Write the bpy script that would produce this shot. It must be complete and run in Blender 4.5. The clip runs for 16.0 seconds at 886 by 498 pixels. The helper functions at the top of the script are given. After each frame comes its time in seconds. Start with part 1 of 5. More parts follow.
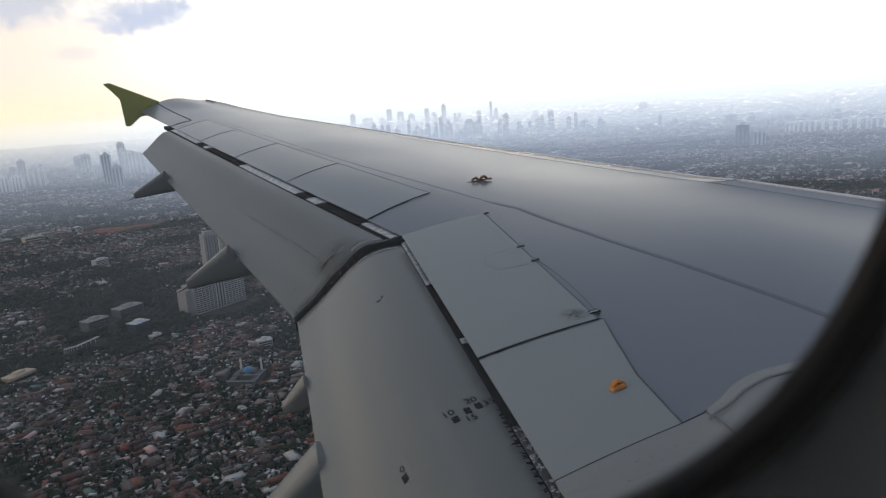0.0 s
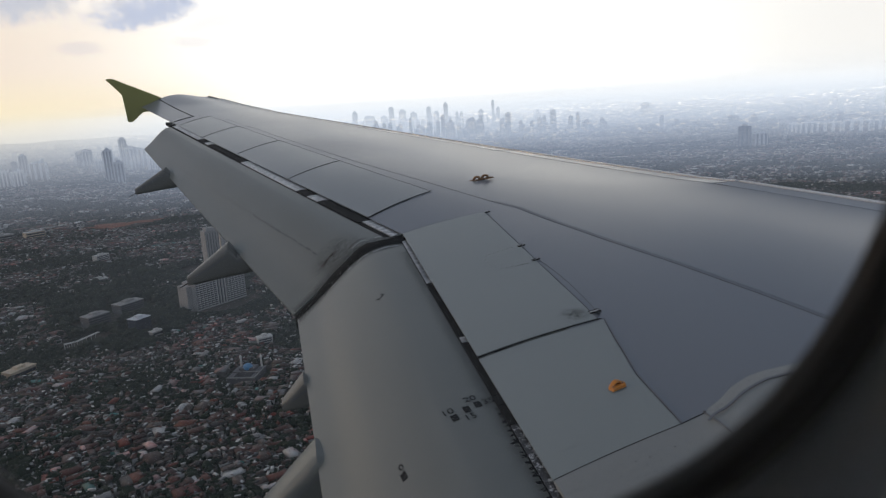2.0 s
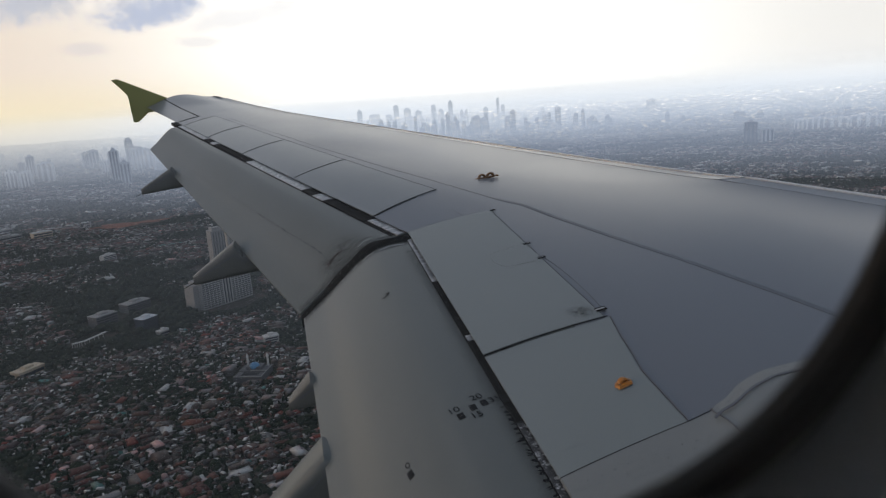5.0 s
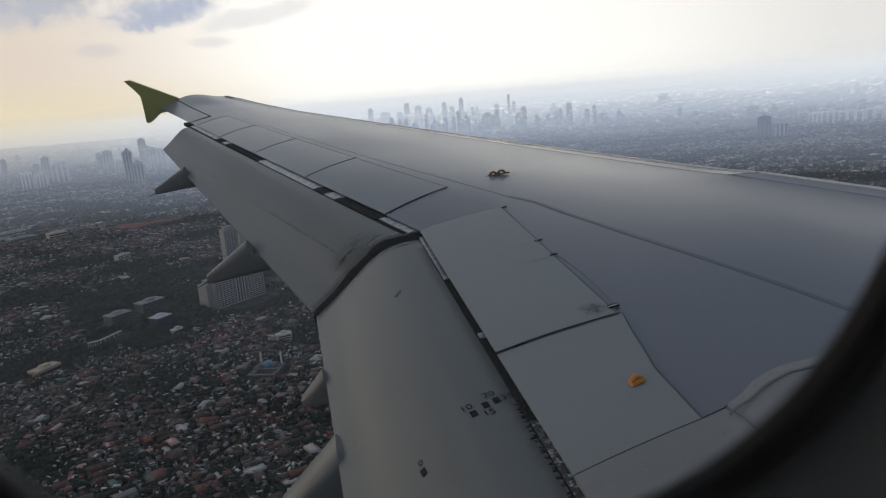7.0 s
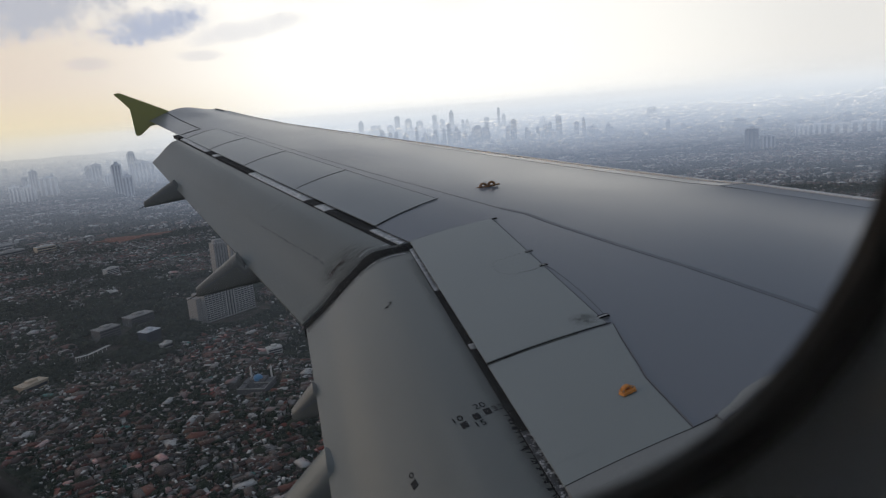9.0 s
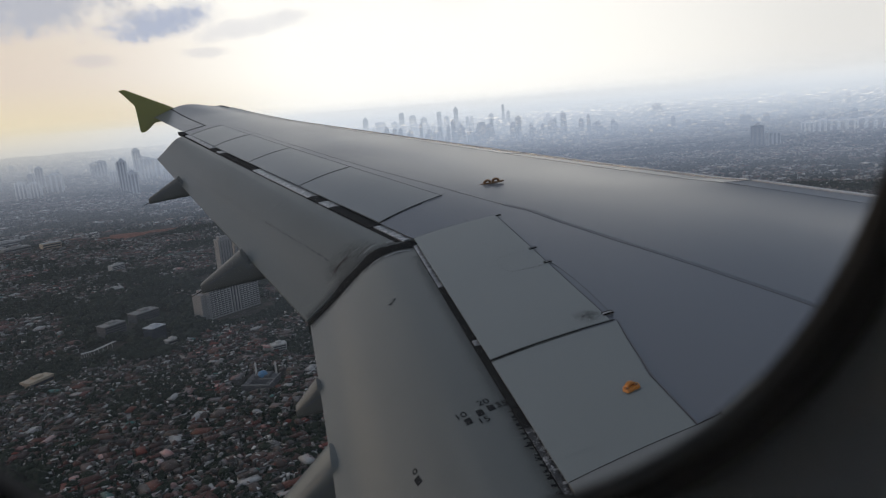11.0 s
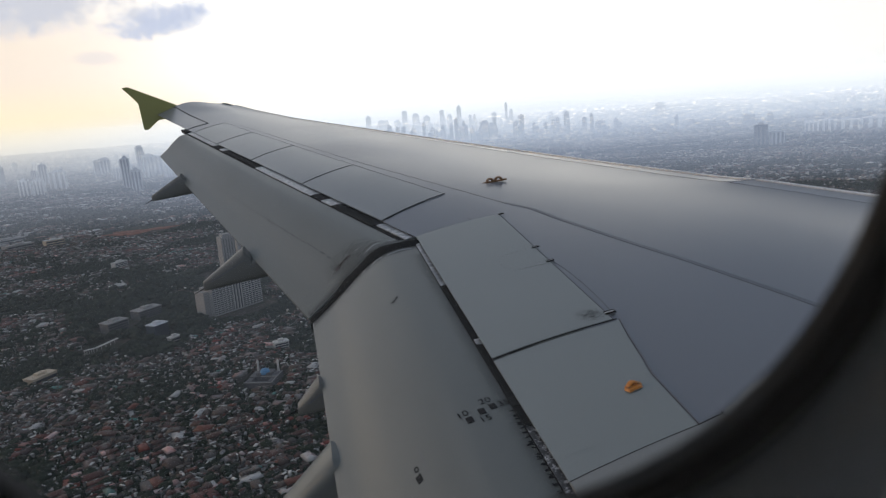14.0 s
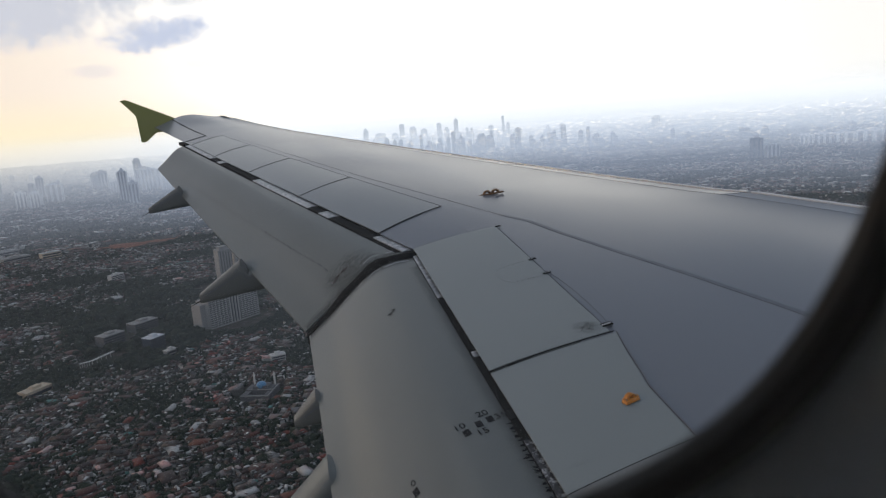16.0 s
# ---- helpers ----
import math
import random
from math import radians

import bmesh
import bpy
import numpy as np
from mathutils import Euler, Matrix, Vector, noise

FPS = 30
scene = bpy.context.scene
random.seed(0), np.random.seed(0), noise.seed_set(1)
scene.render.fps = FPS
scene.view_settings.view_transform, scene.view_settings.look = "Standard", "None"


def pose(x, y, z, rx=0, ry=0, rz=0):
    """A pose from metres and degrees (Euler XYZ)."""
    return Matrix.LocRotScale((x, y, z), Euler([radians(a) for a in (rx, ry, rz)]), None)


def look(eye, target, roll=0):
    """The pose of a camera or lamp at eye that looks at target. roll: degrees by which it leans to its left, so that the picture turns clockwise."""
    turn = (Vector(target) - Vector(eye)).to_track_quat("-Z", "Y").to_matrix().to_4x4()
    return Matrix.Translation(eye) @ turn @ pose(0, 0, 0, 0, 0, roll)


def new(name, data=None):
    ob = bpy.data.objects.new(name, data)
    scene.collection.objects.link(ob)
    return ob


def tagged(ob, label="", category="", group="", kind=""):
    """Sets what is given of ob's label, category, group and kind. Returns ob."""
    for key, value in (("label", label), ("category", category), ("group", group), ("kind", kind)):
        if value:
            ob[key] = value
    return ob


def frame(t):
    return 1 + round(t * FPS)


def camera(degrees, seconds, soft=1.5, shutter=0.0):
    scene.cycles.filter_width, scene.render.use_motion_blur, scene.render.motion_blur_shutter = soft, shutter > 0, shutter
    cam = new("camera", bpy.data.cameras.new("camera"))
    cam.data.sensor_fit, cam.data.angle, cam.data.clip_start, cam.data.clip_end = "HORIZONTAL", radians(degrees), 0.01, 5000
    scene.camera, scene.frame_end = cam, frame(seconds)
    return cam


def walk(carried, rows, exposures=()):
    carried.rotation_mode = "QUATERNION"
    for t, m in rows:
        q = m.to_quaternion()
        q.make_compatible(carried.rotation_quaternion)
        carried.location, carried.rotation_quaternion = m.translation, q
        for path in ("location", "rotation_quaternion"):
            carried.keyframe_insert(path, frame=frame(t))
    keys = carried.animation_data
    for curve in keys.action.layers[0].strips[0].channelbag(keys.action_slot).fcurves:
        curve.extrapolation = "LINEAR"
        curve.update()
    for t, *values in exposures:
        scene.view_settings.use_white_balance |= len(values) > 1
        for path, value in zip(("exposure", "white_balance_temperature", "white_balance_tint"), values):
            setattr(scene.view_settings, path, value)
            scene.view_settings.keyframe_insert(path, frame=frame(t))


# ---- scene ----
# Aircraft axes: x forward, y out along the port wing, z up. ATTITUDE turns them into the world, whose z is the true vertical.
ALT = 260.0
UPV = Vector((0.041, 0.0255, 1.0)).normalized()
YV = (Vector((0, 1, 0)) - UPV * UPV.y).normalized()
XV = YV.cross(UPV)
ATTITUDE = Matrix.Translation((0, 0, ALT - 1.44)) @ Matrix((XV, YV, UPV)).to_4x4()

cam = camera(66.3, 16.0, soft=1.2)
cam.data.dof.use_dof = True
cam.data.dof.focus_distance = 9.0
cam.data.dof.aperture_fstop = 8.0
ROWS = [
    (0, -0.6700, 1.6332, 1.4428, 76.220, 5.980, -13.024),
    (0.5, -0.6699, 1.6332, 1.4428, 76.365, 5.768, -13.054),
    (1, -0.6699, 1.6332, 1.4424, 76.336, 5.994, -13.127),
    (1.5, -0.6697, 1.6332, 1.4429, 76.187, 5.559, -12.839),
    (2, -0.6694, 1.6332, 1.4429, 76.111, 5.508, -12.835),
    (2.5, -0.6694, 1.6332, 1.4429, 76.093, 5.576, -12.756),
    (3, -0.6694, 1.6332, 1.4426, 76.033, 5.651, -12.992),
    (3.5, -0.6694, 1.6332, 1.4425, 76.235, 5.515, -12.940),
    (4, -0.6691, 1.6332, 1.4427, 76.059, 5.449, -12.724),
    (6.5, -0.6684, 1.6332, 1.4449, 75.908, 6.720, -12.013),
    (7, -0.6680, 1.6332, 1.4449, 75.875, 6.540, -11.587),
    (7.5, -0.6683, 1.6332, 1.4428, 76.277, 6.411, -11.957),
    (8, -0.6694, 1.6332, 1.4414, 77.462, 5.469, -11.957),
    (8.5, -0.6669, 1.6332, 1.4384, 77.037, 6.391, -12.546),
    (11, -0.6642, 1.6332, 1.4354, 76.608, 6.601, -12.031),
    (11.5, -0.6627, 1.6332, 1.4349, 76.645, 6.273, -11.618),
    (12, -0.6663, 1.6332, 1.4377, 76.664, 6.077, -11.569),
    (12.5, -0.6700, 1.6332, 1.4398, 77.238, 4.839, -11.162),
    (13, -0.6684, 1.6332, 1.4394, 76.826, 5.637, -11.632),
    (13.5, -0.6669, 1.6332, 1.4389, 76.595, 5.637, -11.748),
    (14, -0.6635, 1.6332, 1.4360, 76.496, 6.440, -11.777),
    (14.5, -0.6629, 1.6332, 1.4356, 76.664, 6.806, -11.661),
    (15, -0.6628, 1.6332, 1.4353, 76.600, 6.855, -11.934),
    (15.5, -0.6634, 1.6332, 1.4359, 76.254, 6.847, -11.796),
    (16, -0.6625, 1.6332, 1.4336, 77.531, 6.396, -12.007),
]
# the exposure falls when the wing dips, and rises again
STOPS = [(0, -0.08), (2, -0.27), (4, -0.30), (6.3, -0.47), (7, -0.53), (7.8, -0.47), (8.5, -0.48), (11, -0.54), (11.8, -0.40), (12.5, -0.14), (14.5, -0.16), (16, -0.18)]
walk(cam, [(r[0], ATTITUDE @ pose(*r[1:])) for r in ROWS], STOPS)

# ---------------------------------------------------------------- node helpers


class Nodes:
    def __init__(self, tree):
        self.t = tree

    def add(self, kind, inputs=None, **props):
        n = self.t.nodes.new("ShaderNode" + kind)
        for k, v in props.items():
            if k == "blend_type":
                n.blend_type = v
            elif k == "operation":
                n.operation = v
            elif k == "data_type":
                n.data_type = v
            elif k == "interpolation_type":
                n.interpolation_type = v
            elif k == "sky_type":
                n.sky_type = v
        for k, v in (inputs or {}).items():
            sock = n.inputs[k]
            if isinstance(v, bpy.types.NodeSocket):
                self.t.links.new(v, sock)
            else:
                sock.default_value = v
        return n

    def math(self, op, a, b=0.0, clamp=False):
        n = self.add("Math", {0: a, 1: b}, operation=op)
        n.use_clamp = clamp
        return n.outputs[0]

    def mix(self, fac, a, b, blend="MIX"):
        n = self.add("Mix", None, data_type="RGBA", blend_type=blend)
        for sock, v in ((n.inputs[0], fac), (n.inputs[6], a), (n.inputs[7], b)):
            if isinstance(v, bpy.types.NodeSocket):
                self.t.links.new(v, sock)
            elif isinstance(v, (tuple, list)):
                sock.default_value = (*v[:3], 1)
            else:
                sock.default_value = v
        return n.outputs[2]

    def ramp(self, fac, stops, mode="LINEAR"):
        n = self.add("ValToRGB", {0: fac})
        n.color_ramp.interpolation = mode
        els = n.color_ramp.elements
        while len(els) < len(stops):
            els.new(0.5)
        for e, (p, c) in zip(els, stops):
            e.position = p
            e.color = (*c, 1) if isinstance(c, (tuple, list)) else (c, c, c, 1)
        return n.outputs[0]

    def smooth(self, v, lo, hi):
        n = self.add("MapRange", {0: v, 1: lo, 2: hi}, interpolation_type="SMOOTHSTEP")
        return n.outputs[0]

    def noise(self, vec, scale, detail=3.0, rough=0.55, distort=0.0):
        n = self.add("TexNoise", {"Vector": vec, "Scale": scale, "Detail": detail, "Roughness": rough, "Distortion": distort})
        return n.outputs["Fac"]

    def scaled(self, vec, s):
        n = self.add("VectorMath", {0: vec, 1: s}, operation="MULTIPLY")
        return n.outputs[0]


def toward(az, el):
    """The direction at az degrees right of the wing's axis and el degrees up."""
    a, e = radians(az), radians(el)
    return Vector((math.sin(a) * math.cos(e), math.cos(a) * math.cos(e), math.sin(e)))


# ---------------------------------------------------------------- world and sun
SUN_AZ, SUN_EL = -78.0, 9.0
world = bpy.data.worlds.new("sky")
scene.world = world
world.use_nodes = True
world.node_tree.nodes.clear()
N = Nodes(world.node_tree)
out = N.add("OutputWorld")
coord = N.add("TexCoord").outputs["Generated"]
sep = N.add("SeparateXYZ", {0: coord})
dx, dy, dz = sep.outputs
sky = N.add("TexSky", sky_type="NISHITA")
sky.sun_disc = False
sky.sun_elevation, sky.sun_rotation = radians(SUN_EL), radians(SUN_AZ)
sky.air_density, sky.dust_density = 1.5, 4.0
clear = N.mix(1.0, sky.outputs[0], (0.09, 0.09, 0.09), "MULTIPLY")
# thin bright overcast, brightest low down on the sunset side
sun_dir = toward(5, 0)
side = N.math("ADD", N.math("MULTIPLY", dx, sun_dir.x), N.math("MULTIPLY", dy, sun_dir.y))
wide = N.math("MULTIPLY", N.smooth(side, 0.45, 0.78), N.smooth(dz, 0.24, 0.13))
bright = N.math("MULTIPLY", N.smooth(side, 0.78, 0.995), N.smooth(dz, 0.55, 0.14))
veil_dark = (0.205, 0.245, 0.325)
veil = N.mix(wide, veil_dark, (1.25, 1.22, 1.18))
veil = N.mix(bright, veil, (1.72, 1.66, 1.56))
warm_dir = toward(-38, 0)
warm_side = N.math("ADD", N.math("MULTIPLY", dx, warm_dir.x), N.math("MULTIPLY", dy, warm_dir.y))
peach = N.math("MULTIPLY", N.smooth(warm_side, 0.78, 0.965), N.smooth(dz, 0.24, 0.11))
veil = N.mix(peach, veil, (1.20, 1.03, 0.88))
warm = N.math("MULTIPLY", N.smooth(warm_side, 0.74, 0.96), N.smooth(dz, 0.085, 0.0))
veil = N.mix(warm, veil, (1.32, 1.13, 0.76))
# ragged cloud banks
flat = N.scaled(coord, (1.0, 1.0, 3.2))
n1 = N.noise(flat, 7.0, 6.0, 0.6)
n2 = N.noise(flat, 2.3, 2.0)
bank = N.smooth(N.math("ADD", N.math("MULTIPLY", n1, 0.55), N.math("MULTIPLY", n2, 0.75)), 0.62, 0.80)
high = N.smooth(dz, 0.115, 0.19)
left = N.smooth(dx, 0.05, -0.25)
bank = N.math("MULTIPLY", bank, N.math("MULTIPLY", high, N.math("ADD", N.math("MULTIPLY", left, 0.6), 0.3)))
veil = N.mix(bank, veil, (0.66, 0.72, 0.84))


def puff(veil, az, el, wide, tall, tint, seed, strength, tilt=0.0):
    """One ragged cloud of its own, at az and el, in degrees."""
    d = toward(az, el)
    across = Vector((d.y, -d.x, 0)).normalized()
    u = N.math("ADD", N.math("MULTIPLY", dx, across.x), N.math("MULTIPLY", dy, across.y))
    v = N.math("SUBTRACT", N.math("SUBTRACT", dz, d.z), N.math("MULTIPLY", u, tilt))
    wob = N.noise(N.add("VectorMath", {0: coord, 1: (seed, seed, 0)}, operation="ADD").outputs[0], 30.0, 8.0, 0.66)
    w = N.math("MULTIPLY", N.math("SUBTRACT", wob, 0.5), 3.2)
    uu = N.math("POWER", N.math("ABSOLUTE", N.math("DIVIDE", u, math.sin(radians(wide)))), 2.0)
    vv = N.math("POWER", N.math("ABSOLUTE", N.math("DIVIDE", v, math.sin(radians(tall)))), 2.0)
    m = N.smooth(N.math("ADD", N.math("ADD", uu, vv), w), 1.5, 0.12)
    m = N.math("MULTIPLY", m, N.smooth(side, 0.0, 0.3))
    return N.mix(N.math("MULTIPLY", m, strength), veil, tint)


veil = puff(veil, -9.2, 8.2, 4.3, 1.25, (0.68, 0.75, 0.95), 0.0, 0.95, 0.16)
veil = puff(veil, -2.4, 7.7, 4.6, 0.8, (1.14, 1.13, 1.18), 3.1, 0.6, 0.15)
veil = puff(veil, -6.2, 5.9, 1.6, 0.4, (1.06, 1.05, 1.10), 6.4, 0.5)
veil = puff(veil, -14.0, 5.6, 2.0, 0.5, (0.85, 0.84, 0.90), 5.7, 0.4)
veil = puff(veil, -20.5, 9.9, 9.5, 2.7, (0.76, 0.78, 0.88), 8.3, 0.94)
veil = puff(veil, 8.0, 12.2, 8.0, 1.6, (0.52, 0.58, 0.72), 11.9, 0.85)
colour = N.mix(0.97, clear, veil)
bg = N.add("Background", {"Color": colour, "Strength": 1.0})
world.node_tree.links.new(bg.outputs[0], out.inputs[0])

sun = new("sun", bpy.data.lights.new("sun", "SUN"))
sun.data.energy, sun.data.angle, sun.data.color = 0.7, radians(12), (1.0, 0.68, 0.43)
sun.matrix_basis = look(toward(SUN_AZ, SUN_EL) * 100, (0, 0, 0))

# ---------------------------------------------------------------- materials


def material(name):
    m = bpy.data.materials.new(name)
    m.use_nodes = True
    m.node_tree.nodes.clear()
    return m, Nodes(m.node_tree)


def finish(m, n, shader):
    o = n.add("OutputMaterial")
    m.node_tree.links.new(shader, o.inputs[0])
    return m


def surface(name, base, rough=0.5, metal=0.0, wear=0.15, grain=40.0, patch=2.5, bump=0.02, stretch=(1, 1, 1), spec=0.5, dirt=None, coat=0.0, wave=0.0):
    """A painted or plain surface with variation at two scales and fine relief."""
    m, n = material(name)
    obj = n.scaled(n.add("TexCoord").outputs["Object"], stretch)
    big, fine = n.noise(obj, patch, 4.0, 0.6), n.noise(obj, grain, 3.0)
    v = n.math("ADD", n.math("MULTIPLY", n.math("SUBTRACT", big, 0.5), 2 * wear), n.math("MULTIPLY", n.math("SUBTRACT", fine, 0.5), wear))
    hi = tuple(min(c * (1 + wear), 1) for c in base)
    lo = tuple(c * (1 - wear * 1.6) for c in base)
    col = n.mix(n.math("ADD", v, 0.55, True), lo, hi)
    if dirt:
        streak = n.noise(n.scaled(obj, (1.2, 9.0, 2.0)), 2.2, 5.0, 0.65)
        col = n.mix(n.math("MULTIPLY", n.smooth(streak, 0.56, 0.76), dirt), col, tuple(c * 0.45 for c in base))
    r = n.math("ADD", n.math("MULTIPLY", n.math("SUBTRACT", big, 0.5), 0.25), rough, True)
    bm_ = n.add("Bump", {"Strength": 0.25, "Distance": bump, "Height": fine})
    if wave:
        # slight oil-canning of the sheet metal
        sag = n.noise(n.scaled(obj, (0.9, 0.5, 1.0)), 1.3, 3.0, 0.5)
        bm_ = n.add("Bump", {"Strength": 0.6, "Distance": wave, "Height": sag, "Normal": bm_.outputs[0]})
    p = n.add("BsdfPrincipled", {"Base Color": col, "Roughness": r, "Metallic": metal, "Normal": bm_.outputs[0], "Specular IOR Level": spec, "Coat Weight": coat, "Coat Roughness": 0.16})
    return finish(m, n, p.outputs[0])


wing_grey = surface("wing grey paint", (0.172, 0.190, 0.220), 0.32, 0.0, 0.12, 30, 0.5, 0.0004, spec=0.55, dirt=0.08, coat=0.36, wave=0.006)
spoiler_grey = surface("spoiler grey paint", (0.219, 0.244, 0.254), 0.34, 0.0, 0.10, 25, 0.8, 0.0003, spec=0.55, dirt=0.16, coat=0.40)
panel_grey = surface("panel grey paint", (0.262, 0.295, 0.291), 0.42, 0.0, 0.10, 25, 0.9, 0.0006, dirt=0.24, coat=0.2, wave=0.004)
flap_grey = surface("flap grey paint", (0.146, 0.162, 0.152), 0.46, 0.0, 0.14, 22, 1.1, 0.0008, (1, 0.5, 1), dirt=0.36, spec=0.42, coat=0.30, wave=0.006)
root_grey = surface("root fairing paint", (0.262, 0.278, 0.274), 0.6, 0.0, 0.14, 40, 1.6, 0.0008, dirt=0.25)
fairing_grey = surface("fairing grey paint", (0.175, 0.178, 0.165), 0.45, 0.0, 0.12, 18, 1.6, 0.001, dirt=0.2)
fence_green = surface("yellow green paint", (0.40, 0.385, 0.095), 0.4, 0.0, 0.12, 20, 1.8, 0.0005)
bare_metal = surface("bare aluminium", (0.50, 0.51, 0.52), 0.42, 0.3, 0.5, 40, 14.0, 0.003)
m, n = material("sooty aluminium")
obj = n.add("TexCoord").outputs["Object"]
glint = n.smooth(n.noise(obj, 38.0, 4.0, 0.75), 0.50, 0.66)
p = n.add("BsdfPrincipled", {"Base Color": n.mix(glint, (0.06, 0.062, 0.066), (0.74, 0.74, 0.75)), "Roughness": 0.4, "Metallic": 0.3})
sooty_metal = finish(m, n, p.outputs[0])
m, n = material("speckled aluminium")
obj = n.add("TexCoord").outputs["Object"]
glint = n.smooth(n.noise(obj, 24.0, 5.0, 0.75), 0.42, 0.66)
p = n.add("BsdfPrincipled", {"Base Color": n.mix(glint, (0.30, 0.32, 0.34), (0.80, 0.80, 0.80)), "Roughness": 0.34, "Metallic": 0.4})
speckled = finish(m, n, p.outputs[0])
slat_metal = surface("slat paint", (0.215, 0.238, 0.265), 0.30, 0.0, 0.10, 30, 0.8, 0.0003, spec=0.6, coat=0.5)
nose_metal = surface("bare metal nose", (0.80, 0.80, 0.80), 0.38, 0.25, 0.08, 30, 2.0, 0.0003, spec=0.6)
# black of the fittings, also painted in place of shade inside the gaps
black_gap = surface("gap shade and fitting black", (0.006, 0.006, 0.0065), 0.85, 0.0, 0.3, 30, 6.0, 0.001, spec=0.2)
seal_rubber = surface("black rubber", (0.009, 0.009, 0.009), 0.9, 0.0, 0.3, 60, 9.0, 0.0006, spec=0.08)
dark_lens = surface("dark lamp cover", (0.03, 0.035, 0.033), 0.2, 0.0, 0.1, 30, 6.0, 0.0002)
gasket_rubber = surface("grey black rubber", (0.30, 0.29, 0.28), 0.7, 0.0, 0.2, 200, 30.0, 0.0002)
joint_dark = surface("sealant in a joint", (0.016, 0.017, 0.018), 0.85, 0.0, 0.4, 40, 5.0, 0.0004, spec=0.2)
line_grey = surface("dark walkway line", (0.16, 0.17, 0.195), 0.6, 0.0, 0.15, 60, 6.0, 0.0002)
walk_line = surface("dull walkway line", (0.125, 0.138, 0.168), 0.45, 0.0, 0.15, 60, 3.0, 0.0002, spec=0.4, coat=0.12)
line_worn = surface("worn walkway line", (0.165, 0.18, 0.20), 0.34, 0.0, 0.2, 60, 3.0, 0.0002, spec=0.5, coat=0.36)
stencil_black = surface("stencil black", (0.008, 0.008, 0.010), 0.7, 0.0, 0.2, 80, 20.0, 0.0002, spec=0.15)
lug_orange = surface("orange lacquer", (0.60, 0.215, 0.012), 0.42, 0.0, 0.2, 90, 30.0, 0.0006)
lug_brown = surface("brown lacquer", (0.26, 0.13, 0.05), 0.5, 0.0, 0.2, 90, 30.0, 0.0006)
dash_grey = surface("oily dashes", (0.075, 0.082, 0.082), 0.5, 0.0, 0.3, 60, 9.0, 0.0003)
flap_stain = surface("faint oil film", (0.115, 0.13, 0.13), 0.5, 0.0, 0.2, 60, 9.0, 0.0003)
grime = surface("soot stain", (0.06, 0.055, 0.05), 0.7, 0.0, 0.3, 60, 9.0, 0.0003)
rubbed = surface("rubbed pale paint", (0.36, 0.38, 0.385), 0.5, 0.0, 0.4, 60, 20.0, 0.0003)
lining = surface("cabin plastic", (0.84, 0.86, 0.88), 0.6, 0.0, 0.06, 300, 12.0, 0.0002)
cabin_dark = surface("cabin lining", (0.78, 0.78, 0.76), 0.8, 0.0, 0.1, 40, 3.0, 0.001)
skin_white = surface("white fuselage paint", (0.75, 0.76, 0.76), 0.3, 0.0, 0.04, 20, 0.8, 0.0005)

m, n = material("acrylic pane")
tr = n.add("BsdfTransparent", {"Color": (0.985, 0.99, 0.99, 1)})
gl = n.add("BsdfGlossy", {"Color": (1, 1, 1, 1), "Roughness": 0.03})
fr = n.add("Fresnel", {"IOR": 1.08})
crazed = n.add("BsdfTranslucent", {"Color": (0.88, 0.95, 1.0, 1)})
worn = n.noise(n.add("TexCoord").outputs["Object"], 9.0, 3.0)
clear_ = n.add("MixShader", {0: n.math("ADD", 0.011, n.math("MULTIPLY", worn, 0.014)), 1: tr.outputs[0], 2: crazed.outputs[0]})
mx = n.add("MixShader", {0: fr.outputs[0], 1: clear_.outputs[0], 2: gl.outputs[0]})
pane_mat = finish(m, n, mx.outputs[0])

# ---------------------------------------------------------------- mesh helpers


def thing(name, label, category, matrix=None, group="", kind=""):
    e = new(name)
    e.matrix_basis = matrix if matrix is not None else Matrix()
    return tagged(e, label, category, group, kind)


def part(name, bm, mat, parent=None, label="", smooth=True):
    me = bpy.data.meshes.new(name)
    bmesh.ops.recalc_face_normals(bm, faces=bm.faces)
    bm.to_mesh(me)
    bm.free()
    if isinstance(mat, (list, tuple)):
        for k in mat:
            me.materials.append(k)
    else:
        me.materials.append(mat)
    if smooth:
        me.shade_smooth()
        me.set_sharp_from_angle(angle=radians(35))
    ob = new(name, me)
    ob.parent = parent
    if label:
        tagged(ob, label)
    return ob


def grid_solid(fn_top, fn_low, nu, nv):
    """A closed shell between two sheets, each a function of u and v from 0 to 1."""
    bm = bmesh.new()
    tops = [[bm.verts.new(fn_top(i / nu, j / nv)) for j in range(nv + 1)] for i in range(nu + 1)]
    lows = [[bm.verts.new(fn_low(i / nu, j / nv)) for j in range(nv + 1)] for i in range(nu + 1)]
    for i in range(nu):
        for j in range(nv):
            bm.faces.new((tops[i][j], tops[i + 1][j], tops[i + 1][j + 1], tops[i][j + 1]))
            bm.faces.new((lows[i][j], lows[i][j + 1], lows[i + 1][j + 1], lows[i + 1][j]))
    for i in range(nu):
        for j in (0, nv):
            bm.faces.new((tops[i][j], lows[i][j], lows[i + 1][j], tops[i + 1][j]))
    for j in range(nv):
        for i in (0, nu):
            bm.faces.new((tops[i][j], tops[i][j + 1], lows[i][j + 1], lows[i][j]))
    return bm


